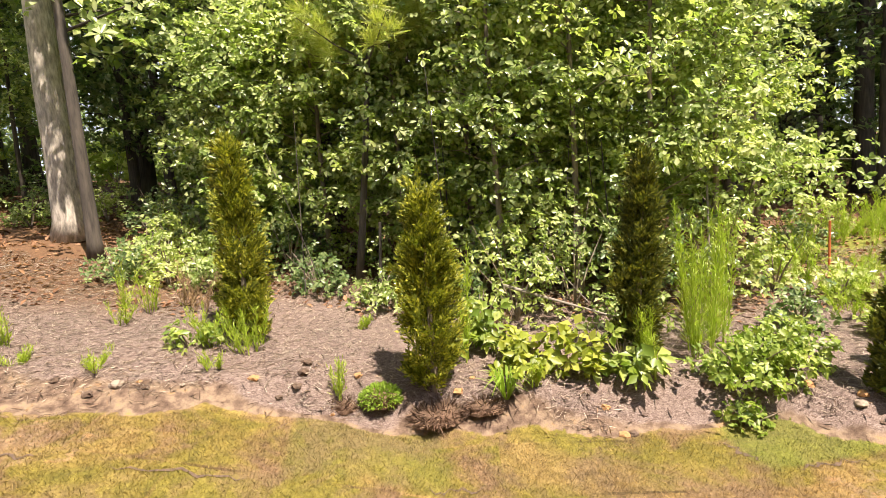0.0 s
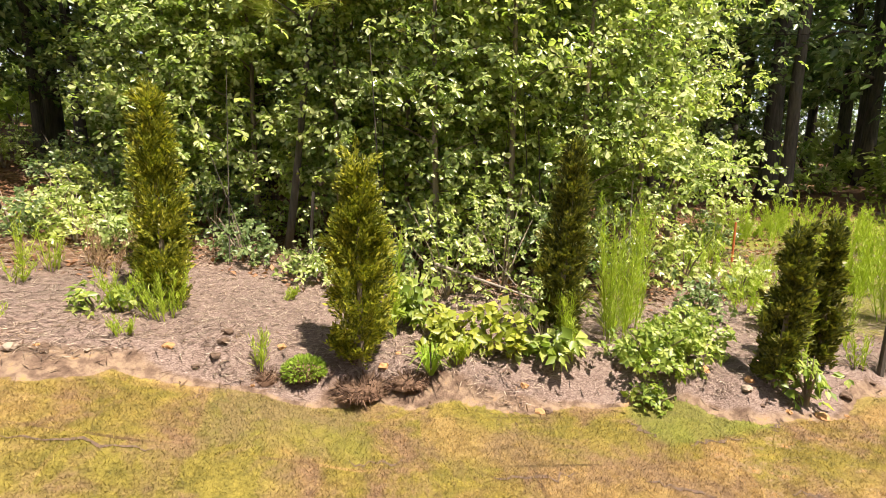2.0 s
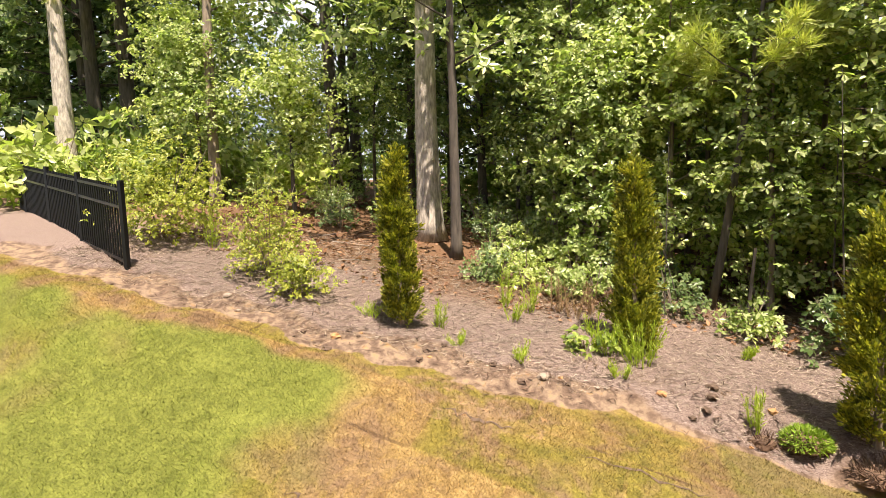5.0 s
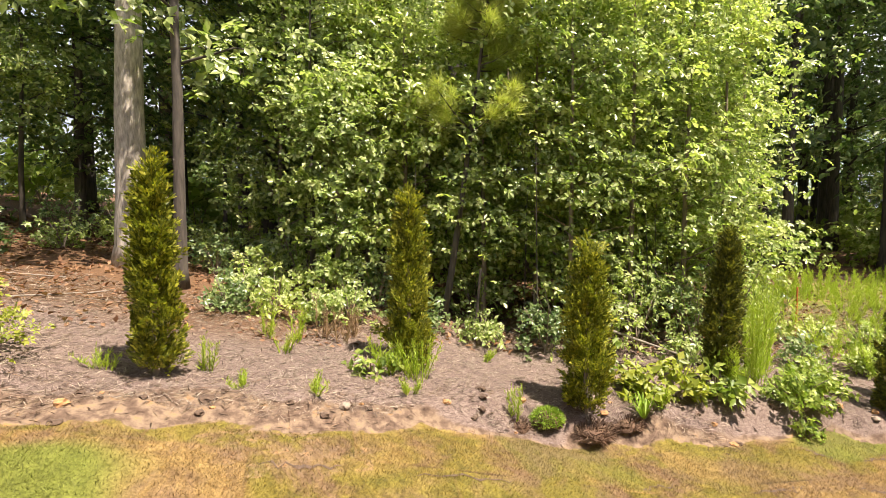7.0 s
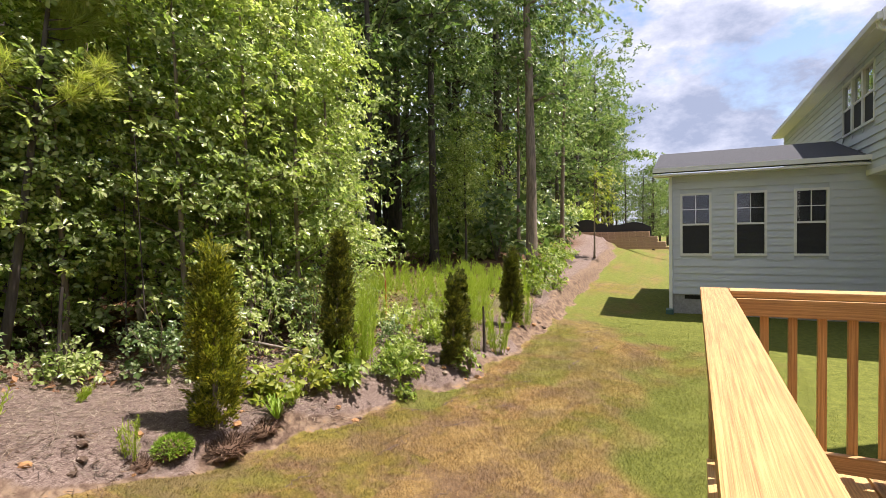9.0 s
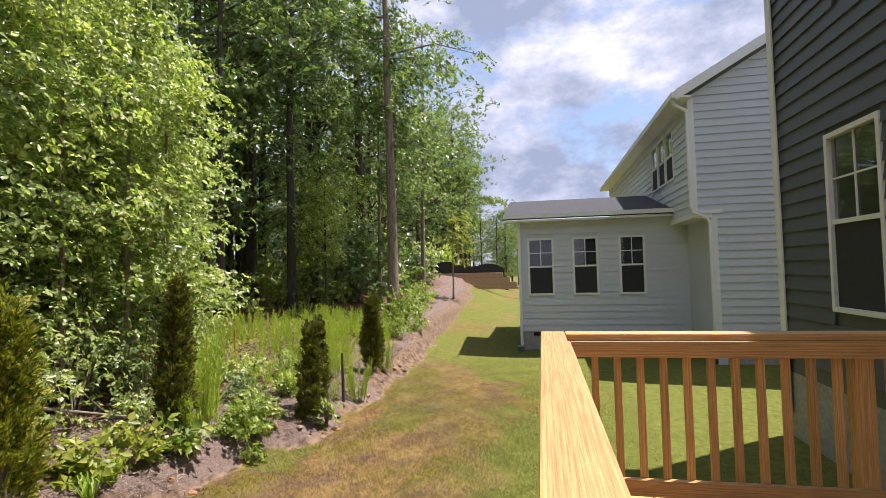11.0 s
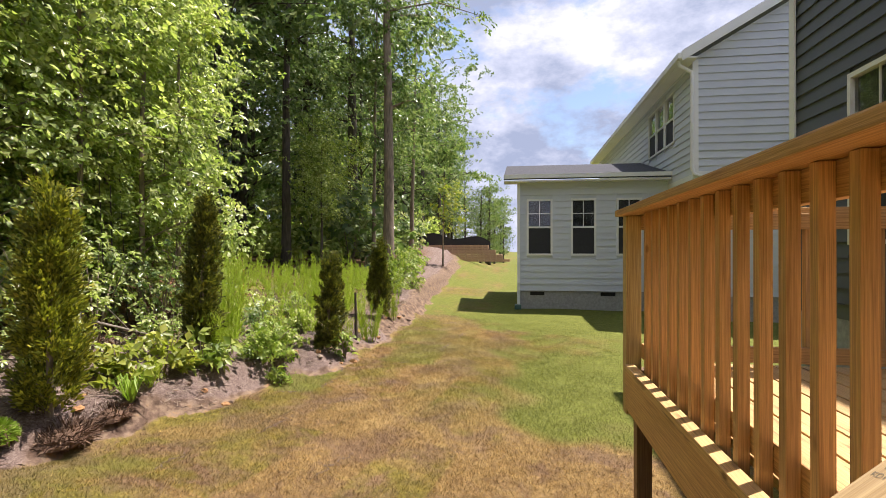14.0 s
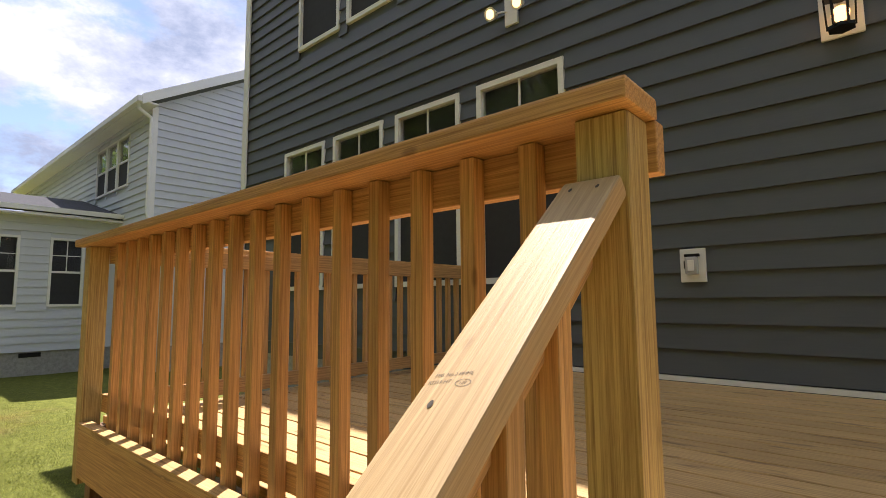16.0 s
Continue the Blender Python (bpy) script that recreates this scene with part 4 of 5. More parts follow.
# large trunks that stand out
tree("oak_tree", -4.68, 8.28, 11, 0.225, 0.36, 2.8, 80, 112, 0.10, "leaf", "bark_grey", "tall oak with a pale grey furrowed trunk on the mulch", "wood edge", seed=1, limbs=16)
tree("oak_tree", -3.98, 7.4, 9, 0.085, 0.3, 2.0, 60, 50, 0.15, "leaf", "bark_dark", "slim dark oak beside the pale trunk", "wood edge", seed=2)
tree("oak_tree", -5.2, 16.0, 14, 0.3, 0.4, 3.5, 90, 50, 0.22, "leaf", "bark_tan", "tan-barked oak farther in the wood", "wood", seed=3)
tree("oak_tree", -13.8, 8.9, 12, 0.22, 0.35, 2.6, 80, 50, 0.2, "leaf_bright", "bark_grey", "pale-trunked tree behind the black fence", "wood edge", seed=4)
tree("oak_tree", -9.35, 8.5, 11, 0.12, 0.3, 1.5, 70, 70, 0.12, "leaf_bright", "bark_tan", "slim tree on the slope", "wood edge", seed=5)
for k, (x, y, r0, h, b) in enumerate([(13.5, 4.95, 0.2, 17, "bark_tan"), (15.3, 6.0, 0.08, 12, "bark_tan"), (18.9, 8.0, 0.28, 17, "bark_dark"), (12.6, 8.2, 0.16, 15, "bark_dark"), (22, 11.5, 0.3, 18, "bark_dark"), (25, 6.6, 0.13, 15, "bark_tan"), (16.8, 12.5, 0.22, 16, "bark_dark"), (10.2, 9.2, 0.14, 14, "bark_dark")]):
    tree("oak_tree", x, y, h, r0, 0.33, 2.6, 110, 84, 0.15, "leaf_shade", b, "tall straight tree at the edge of the wood", "wood edge", seed=20 + k, limbs=20)

# dense young growth
for k, (x, y, h) in enumerate([(1.05, 6.7, 5.6), (1.3, 6.1, 5.6), (2.2, 5.9, 6.0), (3.1, 5.8, 6.2), (4.0, 5.9, 5.6), (4.9, 6.4, 5.6), (1.0, 7.6, 6.6), (2.9, 7.4, 7.0), (4.6, 7.8, 6.6), (-0.4, 9.0, 6.8), (6.0, 7.6, 6.4), (-2.6, 9.4, 6.2), (0.4, 7.3, 4.8), (-0.3, 8.0, 5.2), (-1.2, 8.5, 5.0), (0.15, 6.7, 3.6), (-0.9, 7.3, 4.4), (-1.9, 7.4, 3.4), (1.9, 6.4, 3.4), (2.9, 6.2, 3.6)]):
    tree("sapling", x, y, h, 0.045, 0.12, 1.1 if h > 4 else 0.75, 115, 77, 0.076, "leaf_bright" if k % 2 == 0 else "leaf", "bark_tan", "leafy young oak in a dense thicket", "thicket", seed=50 + k, limbs=26, spread_=0.18, cone=True, rich=True)

for k, (x, y, h) in enumerate([(9.8, 11.4, 6.0), (12.4, 6.9, 4.2), (-2.2, 7.9, 5.2), (-1.5, 8.6, 5.0), (14.6, 8.2, 5.5), (16.6, 7.4, 5.0), (-6.9, 11.0, 5.0), (-3.6, 11.8, 5.5), (-2.0, 11.0, 5.6), (-7.6, 8.6, 3.2), (-9.6, 8.4, 3.6), (-10.6, 9.0, 4.4)]):
    tree("understory_tree", x, y, h, 0.05, 0.36, 1.2 if h > 4.5 else 0.7, 96, 77, 0.076, "leaf_bright" if k % 2 else "leaf", "bark_dark", "slender leafy tree under the taller ones", "understory", seed=150 + k, limbs=14, spread_=0.24, cone=True, rich=True)

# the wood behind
wood_src = [tree("forest_tree", 0, 30 + k, 14 + k, 0.2, 0.16, 3.0, 100, 66, 0.21, ("leaf_shade", "leaf_shade", "leaf_shade")[k], "bark_dark", "tree of the wood, leafy from low down", "wood behind", seed=80 + k, limbs=22, spread_=0.42) for k in range(3)]
r3 = np.random.default_rng(5)
for k in range(138):
    if k >= 126:
        x, y = r3.uniform(-30, -15), r3.uniform(8.5, 15)
    elif k >= 112:
        x = r3.uniform(46, 78)
        y = 0.5 + 0.03 * x + r3.uniform(0, 4.5)
    elif k >= 96:
        x, y = -6.5 + (k - 96) * 1.05 + r3.uniform(-0.4, 0.4), 10.0 + r3.uniform(0, 1.8)
    elif k >= 70:
        x, y = 44 + (k - 70) * 1.5 + r3.uniform(-1, 1), 8.2 + (k % 4) * 2.2 + 0.12 * (k - 70) + r3.uniform(-0.8, 0.8)
    elif k < 44:
        x, y = -26 + (k % 22) * 2.3 + r3.uniform(-1, 1), 12 + (k // 22) * 6 + r3.uniform(-2, 2.5)
    else:
        x, y = 20 + (k - 44) * 2.2 + r3.uniform(-1, 1), 9 + 0.12 * (k - 44) + (k % 3) * 3.0 + r3.uniform(-1, 1)
    s = r3.uniform(0.8, 1.15)
    if y > 9 and -0.80 < (x + 1.6) / (y + 0.3) < -0.56:
        continue
    if 96 <= k < 112:
        s = r3.uniform(0.5, 0.62)
    elif 112 <= k < 126:
        s = r3.uniform(0.45, 0.6)
    copy_thing(wood_src[k % 3], pose(x, y, ground_z(x, y), 0, 0, r3.uniform(0, 360)) @ Matrix.Diagonal((s, s, s, 1)))


def arborvitae(x, y, tall, width, mat, label, seed, lean=0.0, density=1.0):
    r = np.random.default_rng(seed)
    t = thing("arborvitae", (x, y, ground_z(x, y) - 0.02), label, "shrub", "row of arborvitae")
    V, F = tube([(0, 0, 0), (lean * 0.5, 0, tall * 0.5), (lean, 0, tall * 0.93)], [0.03, 0.02, 0.006], 6)
    mesh_ob("trunk", V, F, M["bark_tan"], t)
    k = int(330 * density)
    f = r.beta(1.0, 1.2, k)
    prof = width / 2 * np.minimum(0.6 + f * 1.9, 1.0) * np.power(np.clip(1 - f, 0, 1), 0.68)
    a = r.uniform(0, 2 * np.pi, k)
    lump = 1 + 0.24 * np.sin(a * 2 + f * 9 + seed) + 0.24 * np.sin(a * 4 - f * 26 + seed)
    rr = prof * 0.92 * lump * np.power(r.uniform(0.2, 1, k), 0.35) * r.uniform(0.66, 1.28, k)
    c = np.stack([np.cos(a) * rr + lean * f, np.sin(a) * rr, 0.05 + f * tall * 0.93], 1)
    out = np.stack([np.cos(a), np.sin(a), np.zeros(k)], 1)
    ax0 = out * r.uniform(0.3, 1.0, (k, 1)) + [0, 0, 1.0] + r.normal(0, 0.25, (k, 3))
    ax0 /= np.linalg.norm(ax0, axis=1, keepdims=True)
    per = 64
    fit = min(1.0, width / 0.42)
    u = r.uniform(0, 1, (k, per))
    side0 = np.cross(ax0, r.normal(0, 1, (k, 3)) + out)
    side0 /= np.linalg.norm(side0, axis=1, keepdims=True)
    w = r.uniform(-1, 1, (k, per))
    C = c[:, None] + ax0[:, None] * (u * 0.19 * fit)[..., None] + side0[:, None] * (w * 0.065 * fit * (1.1 - u * 0.8))[..., None] + r.normal(0, 0.008, (k, per, 3))
    A = ax0[:, None] * 1.0 + side0[:, None] * w[..., None] * 0.9 + r.normal(0, 0.22, (k, per, 3))
    C, A = C.reshape(-1, 3), A.reshape(-1, 3)
    n = len(C)
    nrm = np.repeat(np.cross(ax0, side0), per, 0) + r.normal(0, 0.35, (n, 3))
    L = r.uniform(0.018, 0.058, n)
    cards("foliage", C, A, nrm, L, L * 0.40, M[mat], t, "", 0.1)
    return t


arborvitae(-3.86, 4.60, 1.84, 0.35, "arbor", "narrow yellow-green arborvitae on the mulch", 1)
arborvitae(-1.53, 5.02, 1.92, 0.39, "arbor", "yellow-green arborvitae with grass at its foot", 2)
arborvitae(0.14, 4.18, 1.82, 0.45, "arbor", "full yellow-green arborvitae at the bank", 3)
arborvitae(1.96, 4.15, 1.86, 0.35, "arbor_dark", "dark half-browned arborvitae beside feathery weeds", 4, 0.12)
arborvitae(3.60, 3.28, 1.42, 0.28, "arbor_dark", "dark browning arborvitae among weeds", 5, 0.12, 0.7)
arborvitae(4.23, 3.4, 1.38, 0.21, "arbor_dark", "slim dark arborvitae among weeds", 6, 0.0, 0.7)
arborvitae(6.62, 3.36, 1.50, 0.36, "arbor_dark", "small dark arborvitae on the bare bank", 7)


def pine(x, y, tall, lean, seed):
    r = np.random.default_rng(seed)
    t = thing("pine_tree", (x, y, ground_z(x, y) - 0.04), "young pine with a slim dark trunk and tufts of long needles", "tree", "wood edge")
    P = [(lean[0] * f ** 0.9, lean[1] * f, tall * f) for f in np.linspace(0, 1, 9)]
    V, F = tube(P, [0.055 - 0.005 * i for i in range(9)], 8)
    mesh_ob("trunk", V, F, M["bark_dark"], t, "", True)
    C, A = [], []
    for j in range(34):
        f = r.uniform(0.50, 1.0)
        a = r.uniform(0, 2 * math.pi)
        reach = (1.12 - f) * 1.9 * r.uniform(0.6, 1.1)
        b = np.array([lean[0] * f, lean[1] * f, tall * f])
        d = np.array([math.cos(a), math.sin(a), 0.35])
        tip = b + d * reach
        V, F = tube([b, b + d * reach * 0.5 - [0, 0, 0.04], tip], [0.013, 0.009, 0.004], 5)
        mesh_ob("limb", V, F, M["bark_dark"], t)
        for q in range(5):
            c = b + d * reach * r.uniform(0.45, 1.05) + r.normal(0, 0.08, 3)
            n = 120
            C.append(c + r.normal(0, 0.03, (n, 3)))
            A.append(r.normal(0, 1, (n, 3)) + d * 0.8 + [0, 0, 0.35])
    C, A = np.concatenate(C), np.concatenate(A)
    n = len(C)
    cards("crown", C, A, r.normal(0, 1, (n, 3)), r.uniform(0.14, 0.26, n), np.full(n, 0.008), M["needle"], t)


pine(-0.52, 6.65, 4.8, (0.62, -0.2), 3)


def plume(name, x, y, tall, rad, stems, mat, label, category, group="", seed=0, fine=0.007, per=150, curve=0.25, zone=(0.08, 1.0)):
    """Feathery or grassy upright plant: thin stems with many fine fronds."""
    r = np.random.default_rng(seed + 500)
    t = thing(name, (x, y, ground_z(x, y) - 0.02), label, category, group)
    C, A, L = [], [], []
    for i in range(stems):
        a, b = r.uniform(0, 2 * math.pi), rad * math.sqrt(r.uniform(0, 1))
        h = tall * r.uniform(0.65, 1.05)
        base = np.array([math.cos(a) * b * 0.5, math.sin(a) * b * 0.5, 0])
        out = np.array([math.cos(a) * b * 1.2, math.sin(a) * b * 1.2, h]) + [r.normal(0, 0.05), r.normal(0, 0.05), 0]
        V, F = tube([base, (base + out) * 0.5 + [0, 0, 0.04 * h], base * 0 + out], [0.006, 0.0045, 0.002], 4)
        mesh_ob("stem", V, F, M["fennel"] if mat != "dry" else M["dry"], t)
        f = r.uniform(zone[0], zone[1], per)
        c = base + (out - base) * f[:, None] + r.normal(0, 0.012, (per, 3))
        d = r.normal(0, 0.55, (per, 3))
        d[:, 2] = np.abs(d[:, 2]) * 0.5 + 0.75
        C.append(c)
        A.append(d)
        L.append(r.uniform(0.5, 1.2, per) * (0.05 + 0.13 * tall * np.clip(1.1 - f, 0.15, 1) * 0.7))
    C, A, L = np.concatenate(C), np.concatenate(A), np.concatenate(L)
    n = len(C)
    cards("fronds", C, A, r.normal(0, 1, (n, 3)), L, np.full(n, fine), M[mat], t)
    return t


def bush(name, x, y, tall, rx, ry, n, size, mat, label, seed, category="bush", group="", stems=6, lift=0.12):
    """Leafy plant: stems from the ground and leaves over an uneven, gappy mound."""
    r = np.random.default_rng(seed + 900)
    t = thing(name, (x, y, ground_z(x, y) - 0.02), label, category, group)
    tips = []
    for i in range(stems):
        a, q = r.uniform(0, 2 * math.pi), r.uniform(0.3, 0.9)
        tip = np.array([math.cos(a) * rx * q, math.sin(a) * ry * q, tall * r.uniform(0.6, 0.98)])
        tips.append(tip)
        V, F = tube([(0, 0, 0), tip * [0.4, 0.4, 0.5], tip], [0.012, 0.008, 0.003], 5)
        mesh_ob("stem", V, F, M["bark_tan"], t)
    k = max(8, n // 26)
    u = r.normal(0, 1, (k, 3))
    u /= np.linalg.norm(u, axis=1, keepdims=True)
    u[:, 2] = np.abs(u[:, 2])
    cen = u * np.power(r.uniform(0.15, 1, (k, 1)), 0.45) * [rx, ry, tall * (1 - lift)] * r.uniform(0.75, 1.1, (k, 1)) + [0, 0, tall * lift]
    leaf_cloud("foliage", cen, 26, (rx * 0.16 + 0.03, ry * 0.16 + 0.03, tall * 0.07 + 0.02), size, M[mat], t, r=r)
    return t


W = "weeds on the bank"
bush("yellow_shrub", -5.9, 5.3, 1.35, 0.52, 0.47, 6500, 0.036, "leaf_yellow", "rounded yellow-green shrub on the mulch", 1)
bush("yellow_shrub", -5.2, 4.87, 0.72, 0.42, 0.3, 2600, 0.038, "leaf_yellow", "low yellow-green shrub with bare lower stems", 2)
bush("leafy_bush", -8.15, 5.95, 1.75, 1.0, 0.8, 9000, 0.048, "leaf_yellow", "large yellow-green bush by the black fence", 3)
bush("yellow_leaf_weed", 1.31, 4.12, 0.46, 0.44, 0.28, 420, 0.095, "leaf_yellow", "broad-leaved yellowing weed on the bank", 4, "weed", W)
bush("yellow_leaf_weed", 0.98, 4.32, 0.42, 0.3, 0.25, 280, 0.095, "leaf_yellow", "broad-leaved yellowing weed on the bank", 5, "weed", W)
bush("vine_clump", 2.72, 3.78, 0.40, 0.46, 0.36, 1900, 0.058, "vine", "low clump of broad green vine leaves over the bank", 6, "weed", W)
bush("vine_clump", 3.2, 3.95, 0.42, 0.42, 0.36, 1700, 0.058, "vine", "low clump of broad green vine leaves over the bank", 7, "weed", W)
bush("vine_clump", 2.55, 3.5, 0.22, 0.3, 0.2, 560, 0.06, "vine", "trailing vine leaves reaching the sod", 8, "weed", W)
bush("leafy_weed", 1.75, 4.0, 0.45, 0.3, 0.25, 240, 0.11, "vine", "broad-leaved green weed on the bank", 9, "weed", W)
bush("leafy_weed", 0.62, 4.75, 0.6, 0.28, 0.25, 300, 0.10, "vine", "broad-leaved green weed behind the arborvitae", 10, "weed", W)
bush("leafy_weed", -2.0, 4.75, 0.28, 0.22, 0.18, 150, 0.07, "vine", "small pale green weed on the mulch", 11, "weed", W)
bush("leafy_weed", 3.72, 3.06, 0.5, 0.16, 0.14, 200, 0.08, "vine", "small leafy sprout at the sod edge", 12, "weed", W)
bush("leafy_bush", 10.3, 3.95, 0.65, 0.5, 0.4, 1200, 0.06, "vine", "low bright green bush on the bank", 17)
bush("leafy_bush", 11.3, 3.65, 0.45, 0.4, 0.3, 800, 0.06, "vine", "low bright green bush on the bank", 18)
bush("leafy_bush", 12.1, 4.15, 1.25, 0.75, 0.6, 1500, 0.1, "vine", "bright green bush on the far bank", 13)
bush("leafy_bush", 14.2, 4.6, 0.9, 0.7, 0.6, 1000, 0.1, "vine", "bright green bush on the far bank", 14)
bush("leafy_bush", 16.5, 4.9, 1.0, 0.9, 0.6, 1000, 0.11, "vine", "bright green bush on the far bank", 15)
bush("leafy_bush", 19.0, 5.2, 1.0, 1.0, 0.7, 1000, 0.12, "vine", "bright green bush on the far bank", 16)
r5 = np.random.default_rng(21)
for k, (x, y, h) in enumerate([(-2.3, 6.3, 0.5), (-1.0, 6.3, 0.6), (-2.2, 7.0, 0.8), (-3.2, 7.0, 0.6), (0.5, 5.5, 0.7), (1.2, 5.3, 1.25), (1.9, 5.4, 1.5), (2.8, 5.3, 1.4), (3.6, 5.4, 1.4), (-0.3, 5.9, 0.5), (0.9, 5.9, 1.0), (4.4, 5.4, 0.8), (2.3, 4.8, 0.6), (-2.9, 8.4, 0.8), (-3.8, 9.4, 0.7), (-5.8, 9.2, 0.6), (-1.2, 7.6, 0.9), (4.9, 5.0, 0.5), (5.4, 4.6, 0.45), (3.9, 4.5, 0.5), (4.6, 4.1, 0.4), (-7.0, 9.0, 0.8), (-6.2, 10.5, 0.9), (-3.0, 11, 1.0), (-9.0, 9.6, 1.2), (-3.4, 6.6, 0.5), (-2.8, 6.6, 0.6), (-1.9, 6.4, 0.6), (-1.4, 7.0, 0.8), (-3.0, 7.6, 0.8), (-2.4, 8.0, 0.9), (-3.6, 8.3, 0.7), (-2.6, 9.2, 1.0), (-1.6, 8.9, 1.0), (-4.2, 10.2, 0.9), (-5.2, 10.4, 0.8), (-3.4, 10.4, 1.0), (-6.4, 8.2, 0.6), (-7.4, 9.8, 0.8), (-5.6, 11.6, 1.0), (-7.8, 11.4, 1.1), (-0.7, 7.4, 0.8), (0.1, 6.9, 0.9), (5.6, 6.4, 0.7), (6.6, 7.0, 0.8)]):
    bush("forest_shrub", x, y, h, h * 0.62, h * 0.55, int(780 * (0.5 + h)), 0.058, ("leaf", "leaf_shade", "leaf_bright")[k % 3], "low leafy undergrowth at the wood's edge", 40 + k, "shrub", "undergrowth")
plume("feathery_weed", 2.6, 4.2, 1.5, 0.34, 12, "fennel", "tall feathery light green weed beside an arborvitae", "weed", W, 1)
plume("feathery_weed", 2.95, 4.35, 1.25, 0.28, 8, "fennel", "tall feathery light green weed", "weed", W, 2)
plume("feathery_weed", 1.98, 3.9, 0.62, 0.14, 6, "fennel", "short feathery weed at the foot of an arborvitae", "weed", W, 3)
plume("feathery_weed", 0.50, 4.55, 1.08, 0.10, 4, "fennel", "slim feathery weed beside the arborvitae", "weed", W, 4)
plume("feathery_weed", 5.16, 3.14, 0.85, 0.26, 10, "fennel", "feathery weed at the sod edge", "weed", W, 5)
plume("feathery_weed", 5.9, 3.9, 1.25, 0.32, 12, "fennel", "tall feathery weed on open ground", "weed", W, 6)
plume("feathery_weed", 6.3, 4.5, 1.2, 0.32, 10, "fennel", "tall feathery weed on open ground", "weed", W, 7)
plume("feathery_weed", 6.95, 3.2, 0.72, 0.2, 8, "fennel", "feathery weed beside the small arborvitae", "weed", W, 8)
plume("feathery_weed", 3.95, 3.35, 1.1, 0.14, 5, "fennel", "slim feathery weed between dark arborvitae", "weed", W, 9)
plume("grass_clump", -1.48, 4.78, 0.5, 0.26, 16, "fennel", "bright grass round the foot of an arborvitae", "grass", W, 10, 0.008, 60)
plume("grass_clump", -1.82, 4.82, 0.42, 0.16, 9, "fennel", "bright grass on the mulch", "grass", W, 11, 0.008, 50)
for k, (x, y, h, m) in enumerate([(-2.95, 5.7, 0.5, "fennel"), (-2.65, 5.6, 0.5, "fennel"), (-2.8, 5.3, 0.25, "fennel"), (-2.35, 5.75, 0.5, "dry"), (-2.15, 5.6, 0.42, "dry"), (-1.95, 5.9, 0.45, "dry"), (-3.5, 4.75, 0.35, "fennel"), (-4.25, 4.75, 0.2, "fennel"), (-6.3, 5.7, 0.6, "dry"), (-6.6, 6.0, 0.55, "dry"), (-7.4, 6.0, 0.6, "fennel"), (-2.6, 4.35, 0.16, "fennel"), (-3.2, 4.45, 0.14, "fennel"), (-1.7, 4.4, 0.16, "fennel"), (-0.64, 4.23, 0.38, "fennel"), (0.95, 4.0, 0.2, "fennel"), (7.4, 3.6, 0.45, "fennel"), (8.0, 3.5, 0.35, "fennel"), (4.6, 3.3, 0.4, "fennel"), (5.5, 3.4, 0.6, "fennel"), (4.9, 3.7, 0.7, "fennel"), (0.9, 4.9, 0.35, "dry"), (-0.5, 5.3, 0.14, "fennel"), (-9.0, 6.1, 0.4, "fennel")]):
    plume("thin_weed", x, y, h, 0.10 + 0.06 * h, 5, m, "thin brown dried weed on the mulch" if m == "dry" else "thin green weed on the bank", "weed", W, 20 + k, 0.007, 50)
for k in range(80):
    x, y = r5.uniform(4.5, 12.0), r5.uniform(4.0, 7.2)
    plume("field_weed", x, y, r5.uniform(0.3, 0.8), 0.34, 7, "fennel", "sunlit light green weeds on open ground", "weed", "field of weeds", 60 + k, 0.009, 70)


def tuft(x, y, seed):
    r = np.random.default_rng(seed)
    t = thing("grass_tuft", (x, y, ground_z(x, y)), "arching tuft of bright green grass at the bank", "grass")
    for i in range(46):
        a, q = r.uniform(0, 2 * math.pi), r.uniform(0.12, 0.3)
        d = np.array([math.cos(a), math.sin(a)])
        P = [(0.02 * d[0], 0.02 * d[1], 0), (d[0] * q * 0.5, d[1] * q * 0.5, 0.22 * r.uniform(0.7, 1.2)), (d[0] * q, d[1] * q, 0.16 * r.uniform(0.5, 1.6))]
        s = np.array([-d[1], d[0], 0]) * 0.006
        V = [np.array(p) + e for p in P[:2] for e in (s, -s)] + [np.array(P[2])]
        mesh_ob("blade", V, [(0, 1, 3, 2), (2, 3, 4)], M["moss"], t)


tuft(0.70, 3.95, 1)


def mound(name, x, y, rx, h, n, mat, label, category, seed, L0=0.03, L1=0.06, wid=0.25):
    r = np.random.default_rng(seed)
    t = thing(name, (x, y, ground_z(x, y) - 0.03), label, category)
    bm = bmesh.new()
    bmesh.ops.create_icosphere(bm, subdivisions=3, radius=1)
    for v in bm.verts:
        q = 1 + 0.25 * noise.noise(v.co * 2.1 + Vector((seed, 0, 0)))
        v.co = Vector((v.co.x * rx * q, v.co.y * rx * 0.75 * q, max(-0.02, v.co.z * h * q)))
    part("core", bm, M["root"], t)
    u = r.normal(0, 1, (n, 3))
    u /= np.linalg.norm(u, axis=1, keepdims=True)
    u[:, 2] = np.abs(u[:, 2])
    c = u * [rx * 0.97, rx * 0.73, h * 0.97]
    cards("cover", c, u + r.normal(0, 0.5, (n, 3)), r.normal(0, 1, (n, 3)), r.uniform(L0, L1, n), r.uniform(L0, L1, n) * wid, M[mat], t)


